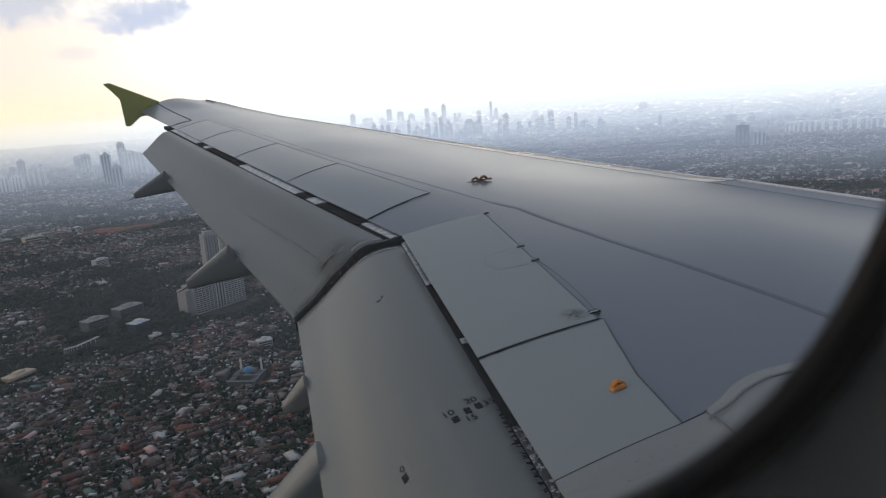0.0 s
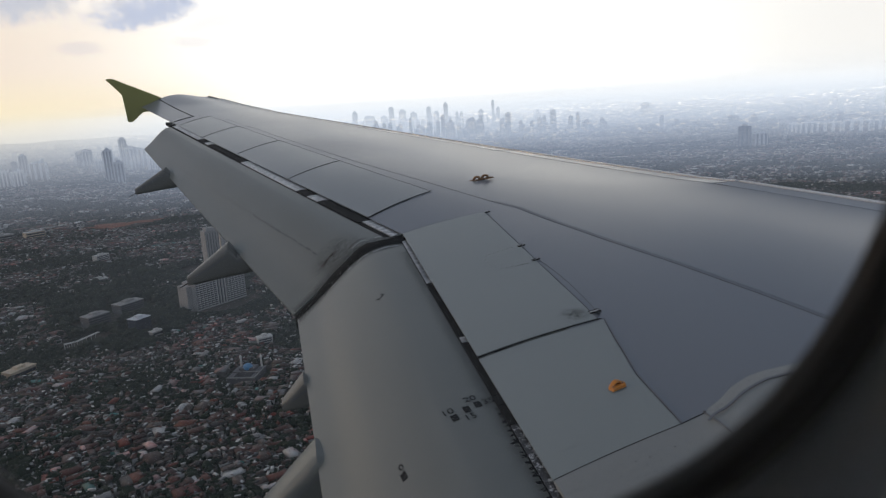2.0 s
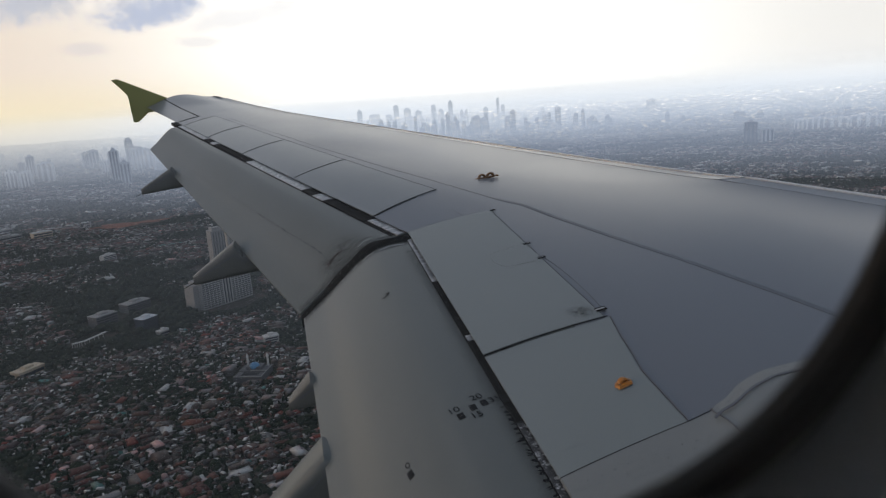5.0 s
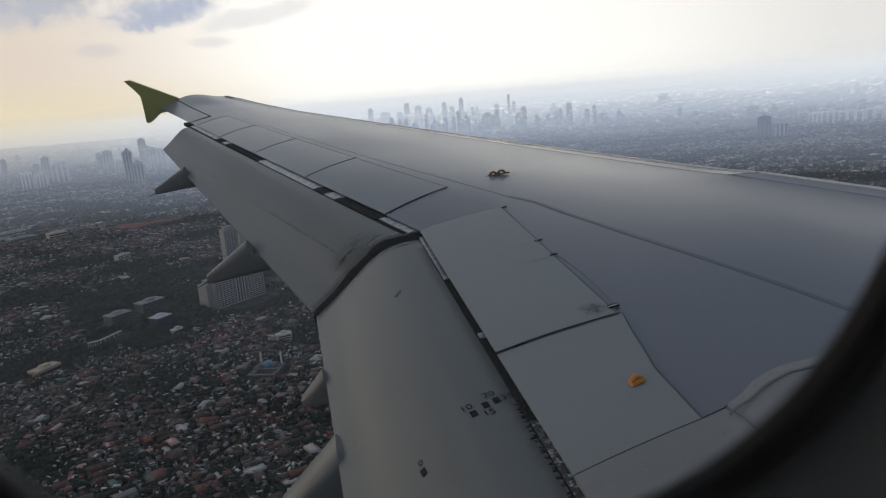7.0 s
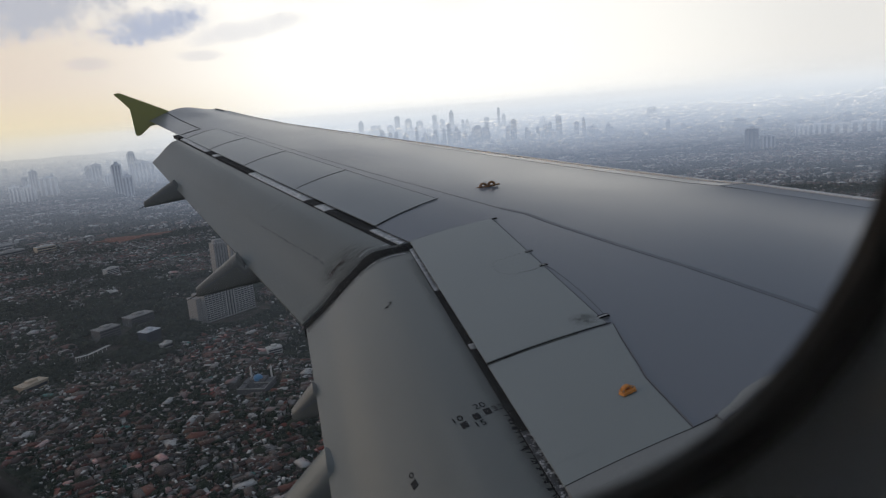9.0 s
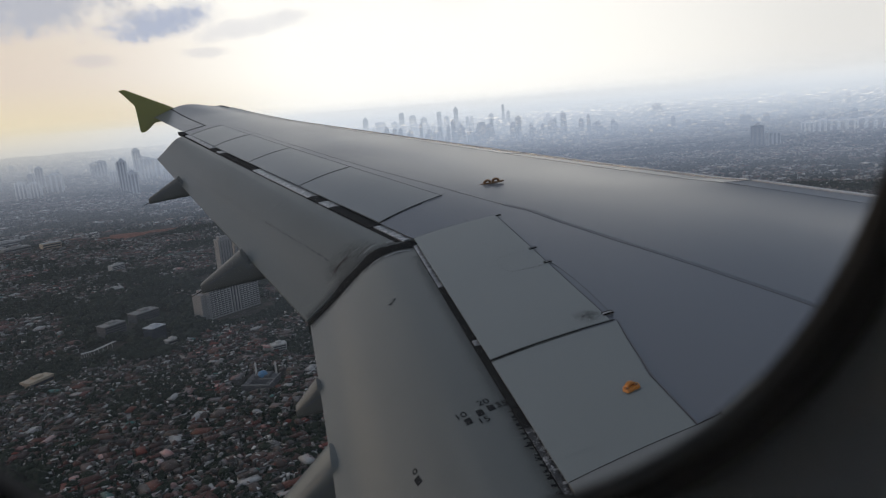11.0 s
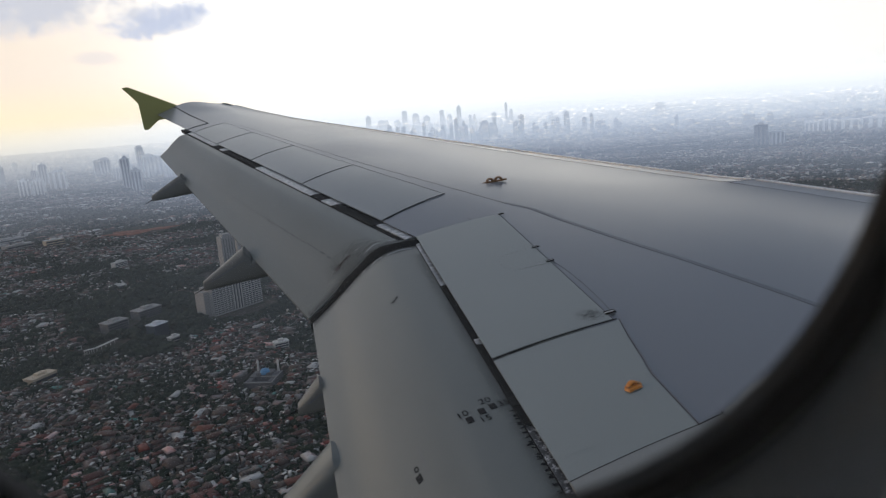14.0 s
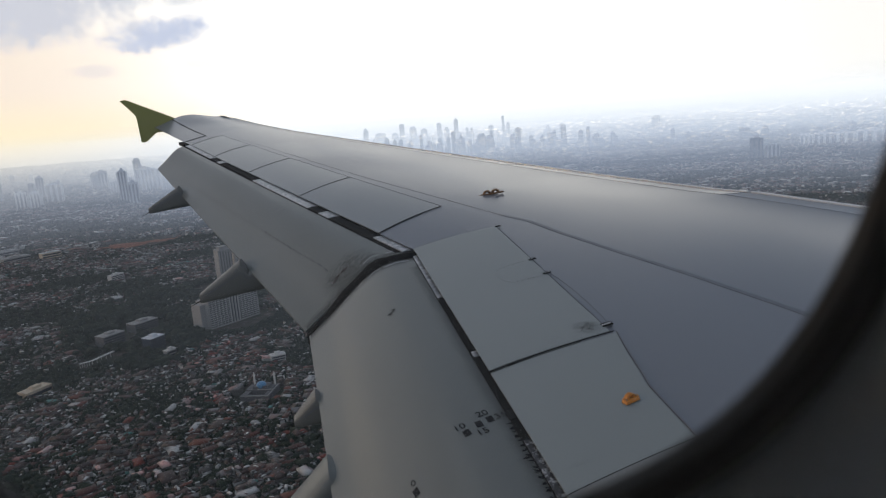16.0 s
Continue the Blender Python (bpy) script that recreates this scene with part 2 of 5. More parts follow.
def lofted(sections, cap=True):
    """Rings of equal length joined into a tube."""
    bm = bmesh.new()
    rings = [[bm.verts.new(p) for p in s] for s in sections]
    k = len(rings[0])
    for a, b in zip(rings, rings[1:]):
        for i in range(k):
            bm.faces.new((a[i], a[(i + 1) % k], b[(i + 1) % k], b[i]))
    if cap:
        bm.faces.new(rings[0])
        bm.faces.new(rings[-1])
    return bm


def sheet(fn, nu, nv):
    """A painted film: one thin layer, a function of u and v."""
    bm = bmesh.new()
    p_ = [[bm.verts.new(fn(i / nu, j / nv)) for j in range(nv + 1)] for i in range(nu + 1)]
    for i in range(nu):
        for j in range(nv):
            bm.faces.new((p_[i][j], p_[i + 1][j], p_[i + 1][j + 1], p_[i][j + 1]))
    return bm


# ---------------------------------------------------------------- the wing's shape
YK, Y_ROOT, Y_TIP = 6.331, 2.0, 16.9


def z_te(y):
    return 0.0931 * (y - 1.98) + 0.1402 * ((y - 1.98) / 15) ** 2


def x_te(y):
    return -max(y - YK, 0) * 0.3384


def x_le(y):
    return 5.703 - 0.5278 * (y - 1.98)


def rise(s, y):
    """Height of the upper skin over the shroud edge, s metres ahead of it."""
    c = x_le(y) - x_te(y)
    t = min(max(s / c, 0), 1)
    le = -0.2477 + 0.3271 * (y - 1.98) / 14.92
    # the outer slats droop below the inner one, and the tip is crowned
    droop = float(np.interp(y, (6.9, 7.2, 8.3, 10.0, 14.3, 15.6, 16.9), (0, -0.022, -0.042, -0.058, -0.088, -0.060, 0)))
    crown = 0.10 * float(np.interp(y, (14.2, 15.4, 16.2, 16.8), (0, 0.25, 0.75, 1.0))) * math.sin(math.pi * t) ** 2
    return le * t + 0.24 * c * t * (1 - t) ** 2 + droop * t ** 4 + crown


def top(y, s, lift=0.0):
    return Vector((x_te(y) + s, y, z_te(y) + rise(s, y) + lift))


def hinge(y):
    """Chordwise length of the spoilers and shroud panels."""
    if y < 4.39:
        return float(np.interp(y, (3.5, 3.9, 4.0, 4.2, 4.39), (0.494, 0.514, 0.537, 0.573, 0.615)))
    return 0.590 + 0.018 * (y - 4.4) if y < YK else 0.665 - 0.014 * (y - YK)


def flap_z(d, k=1.0):
    """Height of a flap's upper side under the shroud edge, d metres behind it."""
    return float(np.interp(d / k, (-0.12, 0.04, 0.16, 0.25, 0.32, 0.40, 0.52, 0.66, 0.84), (-0.045, -0.026, -0.031, -0.045, -0.078, -0.132, -0.230, -0.356, -0.492))) * k


def flap_chord(y):
    return 1.0 if y < YK else 1.0 - 0.31 * (y - YK) / 7.2


def flap_end(y):
    """Distance of a flap's trailing edge behind the shroud edge."""
    return 0.763 + 0.0245 * (y - 4.28) if y < YK else 0.825 * flap_chord(y)


def flap_top(y, d, lift=0.0):
    return Vector((x_te(y) - d, y, z_te(y) + flap_z(d, flap_chord(y)) + lift))


wing = thing("airliner_wing", "grey painted airliner wing with lowered flaps, seen from the cabin", "aircraft wing", ATTITUDE)

# skin from the spoiler hinges over the nose to the underside
sections = []
for i in range(61):
    y = Y_ROOT + (Y_TIP - Y_ROOT) * i / 60
    c = x_le(y) - x_te(y)
    ring = []
    s0 = 0.44 if 3.3 < y < 13.75 else (0.34 if y >= 13.75 else 0.0)
    for j in range(29):
        s = s0 + (c - s0) * (j / 28) ** 0.9
        ring.append(top(y, s))
    nose = ring[-1]
    r = 0.035 * c
    for a in (25, 50, 80, 110, 140, 165):
        ring.append(nose + Vector((math.sin(radians(a)) * r * 0.8, 0, -r * (1 - math.cos(radians(a))))))
    thick = 0.105 * c
    for j in range(1, 9):
        t = 1 - j / 8 * 0.86
        ring.append(Vector((x_te(y) + c * t, y, nose.z - 2 * r + (top(y, s0).z - thick * 0.35 - nose.z + 2 * r) * (1 - t) - thick * 0.55 * math.sin(math.pi * t))))
    ring.append(Vector((x_te(y) + s0, y, top(y, s0).z - 0.10)))
    sections.append(ring)
part("wing_skin", lofted(sections), wing_grey, wing, "smooth grey wing skin")

# panel edges across the chord, square to the swept hinge line outboard of the kink
SKEW = 0.40


def edge(y0, s, skew):
    return y0 + s * skew


def panel(name, ya, yb, ska, skb, mat, label="", s_lo=0.0, s_hi=None, lift=0.004, thick=0.03, gap=0.006):
    def at(u, v, dz):
        y = (ya + gap) + (yb - ya - 2 * gap) * u
        sk = ska + (skb - ska) * u
        s_end = (hinge(y) if s_hi is None else s_hi) - gap
        s = s_lo + (s_end - s_lo) * v
        return top(edge(y, s, sk), s, lift + dz)
    bm = grid_solid(lambda u, v: at(u, v, 0), lambda u, v: at(u, v, -thick * (0.15 + 0.85 * v)), 14, 8)
    return part(name, bm, mat, wing, label)


shroud_a = panel("shroud_panel", 3.498, 4.379, 0.085, 0, panel_grey, "pale grey fixed panel with an orange lug")
spoiler_a = panel("spoiler", 4.389, 6.325, 0, 0, panel_grey, "pale grey spoiler panel, shut", lift=0.007)
panel("shroud_panel", 6.335, 6.845, 0, SKEW, wing_grey, "grey fixed panel at the wing's kink", lift=0.0)
for ya, yb in ((6.855, 8.58), (8.58, 10.31), (10.31, 11.96), (11.96, 13.45)):
    panel("spoiler", ya, yb, SKEW, SKEW, spoiler_grey, "grey spoiler panel, shut", lift=0.005)
panel("trailing_panel", 13.46, 13.95, SKEW, 0.1, wing_grey, lift=0.0)
panel("aileron", 13.97, 16.87, 0.1, 0, wing_grey, "grey aileron", s_hi=0.36, lift=0.003)

# cove under the panels, ahead of the flaps, its shade painted black
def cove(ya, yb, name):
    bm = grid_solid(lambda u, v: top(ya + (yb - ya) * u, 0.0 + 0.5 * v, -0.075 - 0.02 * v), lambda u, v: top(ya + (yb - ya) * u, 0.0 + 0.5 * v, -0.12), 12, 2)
    part(name, bm, black_gap, wing, "cove behind the rear spar, its shade painted black")


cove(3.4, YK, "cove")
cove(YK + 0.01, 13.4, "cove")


# flaps
def flap(ya, yb, label):
    def up(u, v):
        y = ya + (yb - ya) * u
        k = flap_chord(y)
        return flap_top(y, -0.11 * k + (flap_end(y) + 0.11 * k) * v)

    def low(u, v):
        y = ya + (yb - ya) * u
        k = flap_chord(y)
        d = -0.11 * k + (flap_end(y) + 0.11 * k) * v
        t = 0.015 + 0.13 * math.sin(math.pi * min(1, (v * 0.9 + 0.1))) ** 0.7 * (1 - 0.75 * v)
        return flap_top(y, d, -t * k)
    return part("flap", grid_solid(up, low, 24, 26), flap_grey, wing, label)


flap_in = flap(3.0, YK - 0.02, "lowered inboard flap with black position marks")
flap_out = flap(YK + 0.03, 13.62, "lowered outboard flap with oily streaks")


# rubber seal that fills the split between the flaps
def seal_top(u, v):
    half = 0.075 * (0.55 + 0.45 * math.sin(math.pi * min(1, 0.12 + 0.9 * v))) + 0.006 * math.sin(21 * v)
    return flap_top(YK - 0.045 + half * (2 * u - 1), -0.04 + 0.865 * v, 0.014 * math.sin(math.pi * u) + 0.004)


part("flap_seal", grid_solid(seal_top, lambda u, v: seal_top(u, v) - Vector((0, 0, 0.06)), 8, 40), seal_rubber, wing, "black rubber seal between two flaps")

# strips along the slot: bare metal, and black painted for shade in open stretches
def slot_strip(ya, yb, mat, name, lab, wide=0.062, lift=0.012):
    def at(u, v):
        y = ya + (yb - ya) * u
        return flap_top(y, -0.012 + wide * v, lift * (1 - 0.4 * v))
    part(name, grid_solid(at, lambda u, v: at(u, v) - Vector((0, 0, 0.008)), 10, 2), mat, wing, lab)


SOOTY = (sooty_metal, "sooty speckled metal slot strip")
DULL = (joint_dark, "dull metal bracket in the slot")
METAL, BLACK = (speckled, "worn bare metal slot strip"), (black_gap, "black strip painting the shade in the slot")
for ya, yb, (mt, lab), wide in ((3.3, 3.88, SOOTY, 0.032), (3.885, 4.025, BLACK, 0.032), (4.03, 4.10, DULL, 0.036), (4.105, 4.60, BLACK, 0.032), (4.605, 4.66, METAL, 0.030), (4.665, 5.40, BLACK, 0.034), (5.405, 6.33, METAL, 0.034),
                                (6.37, 6.83, METAL, 0.075), (6.835, 7.62, BLACK, 0.105), (7.625, 7.86, METAL, 0.105), (7.865, 8.12, BLACK, 0.105), (8.125, 9.85, METAL, 0.105), (9.855, 11.35, BLACK, 0.09),
                                (11.355, 11.55, METAL, 0.09), (11.555, 11.9, BLACK, 0.09), (11.905, 13.6, METAL, 0.085)):
    slot_strip(ya, yb, mt, "slot_strip", lab, wide, 0.012 if yb < 6.35 else 0.018)
# black strips painting the shade where the flap's nose dips under the strips
slot_strip(6.40, 13.6, black_gap, "slot_gap_shade", "black strip painting the shadow gap of the slot", 0.112, 0.006)
slot_strip(3.3, 6.30, black_gap, "slot_gap_shade", "black strip painting the shadow gap of the slot", 0.037, 0.006)


# canoe fairings under the flaps: they droop with the flaps, their backs tucked under the flap's upper side
def fairing(y, x_tail, z_hi, z_lo, climb, sink, wide, label, length=1.5, tall=0.36):
    secs = []
    k_ = flap_chord(y)
    for i in range(25):
        t = i / 24
        x = x_tail + length * t ** 1.2
        d = x_te(y) - x
        roof = z_te(y) + flap_z(max(d, -0.1), k_) - 0.035 if d < flap_end(y) - 0.005 else 99
        hi_ = min(z_hi + climb * (x - x_tail), roof)
        lo_ = min(max(z_lo + sink * (x - x_tail), hi_ - tall), hi_ - 0.03)
        w = wide * min(1.0, 0.28 + 0.72 * (t / 0.45) ** 0.8) * (1 if t < 0.75 else math.cos((t - 0.75) * 5.0))
        ring = []
        for a in range(28):
            th = 2 * math.pi * a / 28
            ca, sa = math.cos(th), math.sin(th)
            ring.append((x, y + w / 2 * math.copysign(abs(ca) ** 0.5, ca), (hi_ + lo_) / 2 + (hi_ - lo_) / 2 * math.copysign(abs(sa) ** 0.45, sa)))
        secs.append(ring)
    ob = part("flap_track_fairing", lofted(secs), flap_grey if y < 5 else fairing_grey, wing, label)
    # seam along the side that faces the cabin
    def seam(u, v):
        i = int(2 + 15 * u)
        lo_, hi_ = min(p[2] for p in secs[i]), max(p[2] for p in secs[i])
        return Vector((secs[i][0][0], min(p[1] for p in secs[i]) - 0.003, lo_ + (hi_ - lo_) * (0.62 + 0.2 * u) + 0.010 * (v - 0.5)))
    part("seam", sheet(seam, 15, 1), line_grey, ob)
    bm = bmesh.new()
    bmesh.ops.create_cone(bm, cap_ends=True, segments=8, radius1=0.006, radius2=0.002, depth=0.12, matrix=Matrix.Translation((x_tail - 0.05, y, z_lo - 0.0)) @ Matrix.Rotation(radians(-112), 4, "Y"))
    part("static_wick", bm, seal_rubber, ob, "thin black wick")
    return ob


fairing(11.5, -2.826, 0.434, 0.354, 0.56, 0.07, 0.26, "grey canoe fairing under the outboard flap", 1.4, 0.34)
fairing(7.95, -1.768, -0.044, -0.129, 0.65, 0.10, 0.30, "grey canoe fairing under the outboard flap")
fairing(5.35, -0.941, -0.242, -0.29, 1.0, 0.02, 0.26, "grey canoe fairing under the inboard flap", 1.2)
fairing(4.6, -1.20, -0.53, -0.62, 0.87, 0.45, 0.30, "pale canoe fairing beside the fuselage", 1.4)

# wingtip fence
bm = bmesh.new()
outline = [(-4.16, 2.13), (-4.04, 2.14), (-3.27, 1.735), (-3.02, 1.60), (-3.02, 1.50), (-3.45, 1.42), (-3.58, 1.43), (-3.79, 1.25), (-3.89, 1.25), (-3.885, 1.80)]
a = [bm.verts.new((x, 16.90, z)) for x, z in outline]
b = [bm.verts.new((x, 16.96, z)) for x, z in outline]
bm.faces.new(a)
bm.faces.new(b)
for i in range(len(a)):
    j = (i + 1) % len(a)
    bm.faces.new((a[i], a[j], b[j], b[i]))
bmesh.ops.bevel(bm, geom=bm.edges[:], offset=0.012, segments=2, affect="EDGES")
part("wingtip_fence", bm, fence_green, wing, "yellow-green arrow-shaped wingtip fence")

# leading edge slats, bright metal lips
def slat(ya, yb, reach=0.098, lift=0.0025):
    def at(u, v):
        y = ya + (yb - ya) * u
        c = x_le(y) - x_te(y)
        return top(y, c * (0.93 + reach * v), lift - 0.035 * c * 0.10 * v ** 6)
    part("slat", grid_solid(at, lambda u, v: at(u, v) - Vector((0, 0, 0.01)), 16, 8), slat_metal, wing, "grey leading edge slat")


def slat_nose(ya, yb):
    """The bare metal nose of a slat."""
    def at(u, v):
        y = ya + (yb - ya) * u
        c = x_le(y) - x_te(y)
        return top(y, c * (1.004 + 0.030 * v), 0.008 - 0.014 * v ** 2)
    part("slat_nose", grid_solid(at, lambda u, v: at(u, v) - Vector((0, 0, 0.02)), 16, 4), nose_metal, wing, "bright bare metal slat nose")


for ya, yb in ((4.6, 6.9), (6.93, 9.3), (9.33, 11.8), (11.83, 14.2), (14.23, 16.5)):
    slat_nose(ya, yb)
slat(4.6, 6.9)
for ya, yb in ((6.93, 9.3), (9.33, 11.8), (11.83, 14.2), (14.23, 16.5)):
    slat(ya, yb)

# walkway line
def band(points, wide, mat, name, label, lift=0.0018):
    def at(u, v):
        f_ = u * (len(points) - 1)
        i = min(int(f_), len(points) - 2)
        k = f_ - i
        y = points[i][0] * (1 - k) + points[i + 1][0] * k
        s = points[i][1] * (1 - k) + points[i + 1][1] * k
        return top(y, s + wide * (v - 0.5), lift)
    return part(name, grid_solid(at, lambda u, v: at(u, v) - Vector((0, 0, 0.003)), 60, 1), mat, wing, label)


band(((3.2, 1.655), (3.75, 1.535), (4.30, 1.415), (4.85, 1.275), (5.40, 1.112), (5.95, 0.962), (6.40, 0.862), (6.57, 0.842)), 0.036, walk_line, "walkway_line", "dark painted walkway line")
band(((6.575, 0.840), (7.38, 0.812), (8.55, 0.757), (9.5, 0.735), (13.2, 0.68)), 0.022, line_worn, "walkway_line", "worn walkway line")

# dark joints between the panels
def joint(y0, skew, s_hi, wide=0.009, s_lo=0.0):
    def at(u, v):
        s_ = s_lo + (s_hi - s_lo) * u
        return top(y0 + skew * s_ + wide * (v - 0.5), s_, 0.0085)
    part("panel_joint", grid_solid(at, lambda u, v: at(u, v) - Vector((0, 0, 0.003)), 10, 1), joint_dark, wing)


joint(3.498, 0.085, 0.50, 0.004)
joint(4.384, 0, 0.60, 0.0045)


def corner_joint(u, v):
    return top(3.540 + 0.016 * u, 0.494 + 0.092 * u + 0.005 * (v - 0.5), 0.011)


part("panel_joint", grid_solid(corner_joint, lambda u, v: corner_joint(u, v) - Vector((0, 0, 0.004)), 6, 1), joint_dark, wing)
for y0 in (6.85, 8.58, 10.31, 11.96):
    joint(y0, SKEW, hinge(y0), 0.006)
joint(13.455, SKEW, 0.57, 0.008)
joint(13.96, 0.1, 0.36, 0.006)


# dark end of the slot beside the aileron, a black block painting its shade
def slot_end(u, v):
    return top(13.64 + 0.40 * u, -0.09 + 0.088 * v, 0.006)


part("slot_end", grid_solid(slot_end, lambda u, v: slot_end(u, v) - Vector((0, 0, 0.05)), 3, 2), black_gap, wing, "black block painting the shade at the outer end of the slot")


def tip_cap(u, v):
    y = 16.55 + 0.36 * u
    return top(y, (x_le(y) - x_te(y)) * (0.955 + 0.05 * v), 0.016 - 0.02 * v)


part("navigation_light", grid_solid(tip_cap, lambda u, v: tip_cap(u, v) - Vector((0, 0, 0.04)), 6, 3), dark_lens, wing, "dark navigation light cover at the wing tip")


def aileron_joint(u, v):
    return top(14.0 + 2.86 * u, 0.362 + 0.016 * (v - 0.5), 0.007)


part("panel_joint", grid_solid(aileron_joint, lambda u, v: aileron_joint(u, v) - Vector((0, 0, 0.005)), 12, 1), black_gap, wing)


def hinge_joint(ya, yb, skew, wide=0.005):
    def at(u, v):
        y0 = ya + (yb - ya) * u
        s_ = hinge(y0)
        return top(y0 + skew * s_, s_ + wide * (v - 0.5), 0.006)
    part("hinge_joint", grid_solid(at, lambda u, v: at(u, v) - Vector((0, 0, 0.005)), 24, 1), line_worn if skew else line_grey, wing)


hinge_joint(3.50, 4.385, 0)
hinge_joint(4.395, 6.325, 0)
hinge_joint(6.86, 13.44, SKEW, 0.005)


def cover_joint(u, v):
    y0 = 4.44 + 0.95 * u
    return top(y0, hinge(y0) + 0.040 * math.sin(math.pi * min(1.0, 0.12 + u)) ** 0.5 + 0.004 * (v - 0.5), 0.003)


part("hinge_joint", grid_solid(cover_joint, lambda u, v: cover_joint(u, v) - Vector((0, 0, 0.004)), 20, 1), line_worn, wing, "faint edge of the hinge cover")

# root fairing with its raised lip and rivets
def root_edge(s_):
    return float(np.interp(s_, (0, 0.50, 0.575, 0.60, 0.665, 0.765, 0.88, 0.97, 1.4, 3.0), (3.497, 3.54, 3.548, 3.572, 3.595, 3.657, 3.697, 3.70, 3.70, 3.70)))


def root_top(u, v):
    s_ = 3.0 * v ** 1.5
    y0 = 2.3 + (root_edge(s_) - 2.3) * u
    lip = 0.02 * max(0, min(1, (root_edge(s_) - y0) / 0.10)) * max(0, min(1, (s_ - 0.5) / 0.15))
    return top(y0, s_, 0.008 + lip)


root = part("root_fairing", grid_solid(root_top, lambda u, v: root_top(u, v) - Vector((0, 0, 0.012)), 40, 60), root_grey, wing, "pale wing root fairing with rivets")
slope_mat = Matrix.Rotation(radians(-7), 4, "Y")


def disc(name, place, radius, mat, parent, tall=0.002, seg=8):
    bm = bmesh.new()
    bmesh.ops.create_cone(bm, cap_ends=True, segments=seg, radius1=radius, radius2=radius * 0.8, depth=tall, matrix=Matrix.Translation(place) @ slope_mat)
    return part(name, bm, mat, parent)




def root_groove(u, v):
    s_ = 0.56 + 1.1 * u
    y0 = root_edge(s_) - 0.055 - 0.03 * math.sin(3.0 * u) + 0.010 * (v - 0.5)
    return top(y0, s_, 0.0305)


part("groove", grid_solid(root_groove, lambda u, v: root_groove(u, v) - Vector((0, 0, 0.004)), 24, 1), line_grey, root, "dark sealant line along the fairing lip")


def strip_joint(u, v):
    return top(3.555 - 0.5 * u, 0.588 + 0.004 * (v - 0.5) + 0.006 * u, 0.0125 + 0.016 * min(1, u * 6))


part("groove", grid_solid(strip_joint, lambda u, v: strip_joint(u, v) - Vector((0, 0, 0.004)), 12, 1), line_grey, root, "dark joint across the fairing")
first = disc("rivet", Vector((0, 0, 0)), 0.0024, line_grey, root)
me = first.data
spots = [top(3.44 - 0.035 * (k % 2) + 0.004 * math.sin(k * 2.3), 0.07 + 0.024 * k, 0.012) for k in range(20)]
spots += [top(3.37 + 0.003 * math.cos(k * 1.7), 0.20 + 0.03 * k, 0.012) for k in range(9)]
spots += [top(3.30 + 0.004 * math.sin(k * 1.1), 0.26 + 0.045 * k, 0.012) for k in range(6)]
spots += [top(root_edge(s_) - 0.03, s_, 0.018) for s_ in (0.66, 0.74, 0.83, 0.94)]
first.location = spots[0]
for q in spots[1:]:
    o = new("rivet", me)
    o.parent, o.location = root, q
disc("bolt", top(3.556, 0.588, 0.016), 0.006, line_grey, root, 0.005, 12)

# dotted outline of the actuator bay, and hinge brackets, on the inboard spoiler
dots = []
for k in range(6):
    dots.append((5.50 - 0.004 * k, 0.545 - 0.031 * k))
for k in range(5):
    dots.append((5.46 - 0.05 * k, 0.365 - 0.022 * math.sin(math.pi * k / 4)))
for k in range(6):
    dots.append((5.225 - 0.004 * k, 0.385 + 0.031 * k))
first = disc("rivet", Vector((0, 0, 0)), 0.0042, stencil_black, spoiler_a)
first.location = top(*dots[0], 0.009)
for y0, s_ in dots[1:]:
    o = new("rivet", first.data)
    o.parent, o.location = spoiler_a, top(y0, s_, 0.009)


def bracket(y0, s_, wide=0.024, long_=0.062, bold=0.006):
    bm = bmesh.new()
    base = top(y0, s_, 0.008)
    bars = (((0, wide / 2), (long_, bold)), ((0, -wide / 2), (long_, bold)), ((long_ / 2, 0), (bold, wide + bold)))
    for (cx, cy), (lx, ly) in bars:
        bmesh.ops.create_cube(bm, size=1, matrix=Matrix.Translation(base + Vector((cx, cy, 0.002))) @ slope_mat @ Matrix.Diagonal((lx, ly, 0.006, 1)))
    ob = part("hinge_bracket", bm, black_gap, spoiler_a, "small black hinge fitting", smooth=False)
    bm = bmesh.new()
    bmesh.ops.create_cube(bm, size=1, matrix=Matrix.Translation(base + Vector((0, 0, 0.001))) @ slope_mat @ Matrix.Diagonal((long_ * 0.9, wide * 0.7, 0.005, 1)))
    part("hinge_plate", bm, bare_metal, ob, smooth=False)


bracket(5.50, 0.605, 0.016, 0.045, 0.003)
bracket(5.235, 0.60, 0.016, 0.045, 0.003)
bracket(4.46, 0.60, 0.024, 0.05, 0.006)
bracket(6.30, 0.63, 0.014, 0.035, 0.006)

# lugs
def arch(cx, cy, r_big, r_small, tilt):
    bm = bmesh.new()
    rings = []
    for i in range(15):
        th = math.pi * (-0.12 + 1.24 * i / 14)
        ring = []
        for a in range(8):
            ph = 2 * math.pi * a / 8
            rr = r_big + r_small * math.cos(ph)
            ring.append(bm.verts.new((cx + rr * math.cos(th), cy + r_small * math.sin(ph) * 1.6, 0.006 + rr * math.sin(th) * 0.85)))
        rings.append(ring)
    for p0, p1 in zip(rings, rings[1:]):
        for a in range(8):
            bm.faces.new((p0[a], p0[(a + 1) % 8], p1[(a + 1) % 8], p1[a]))
    return bm


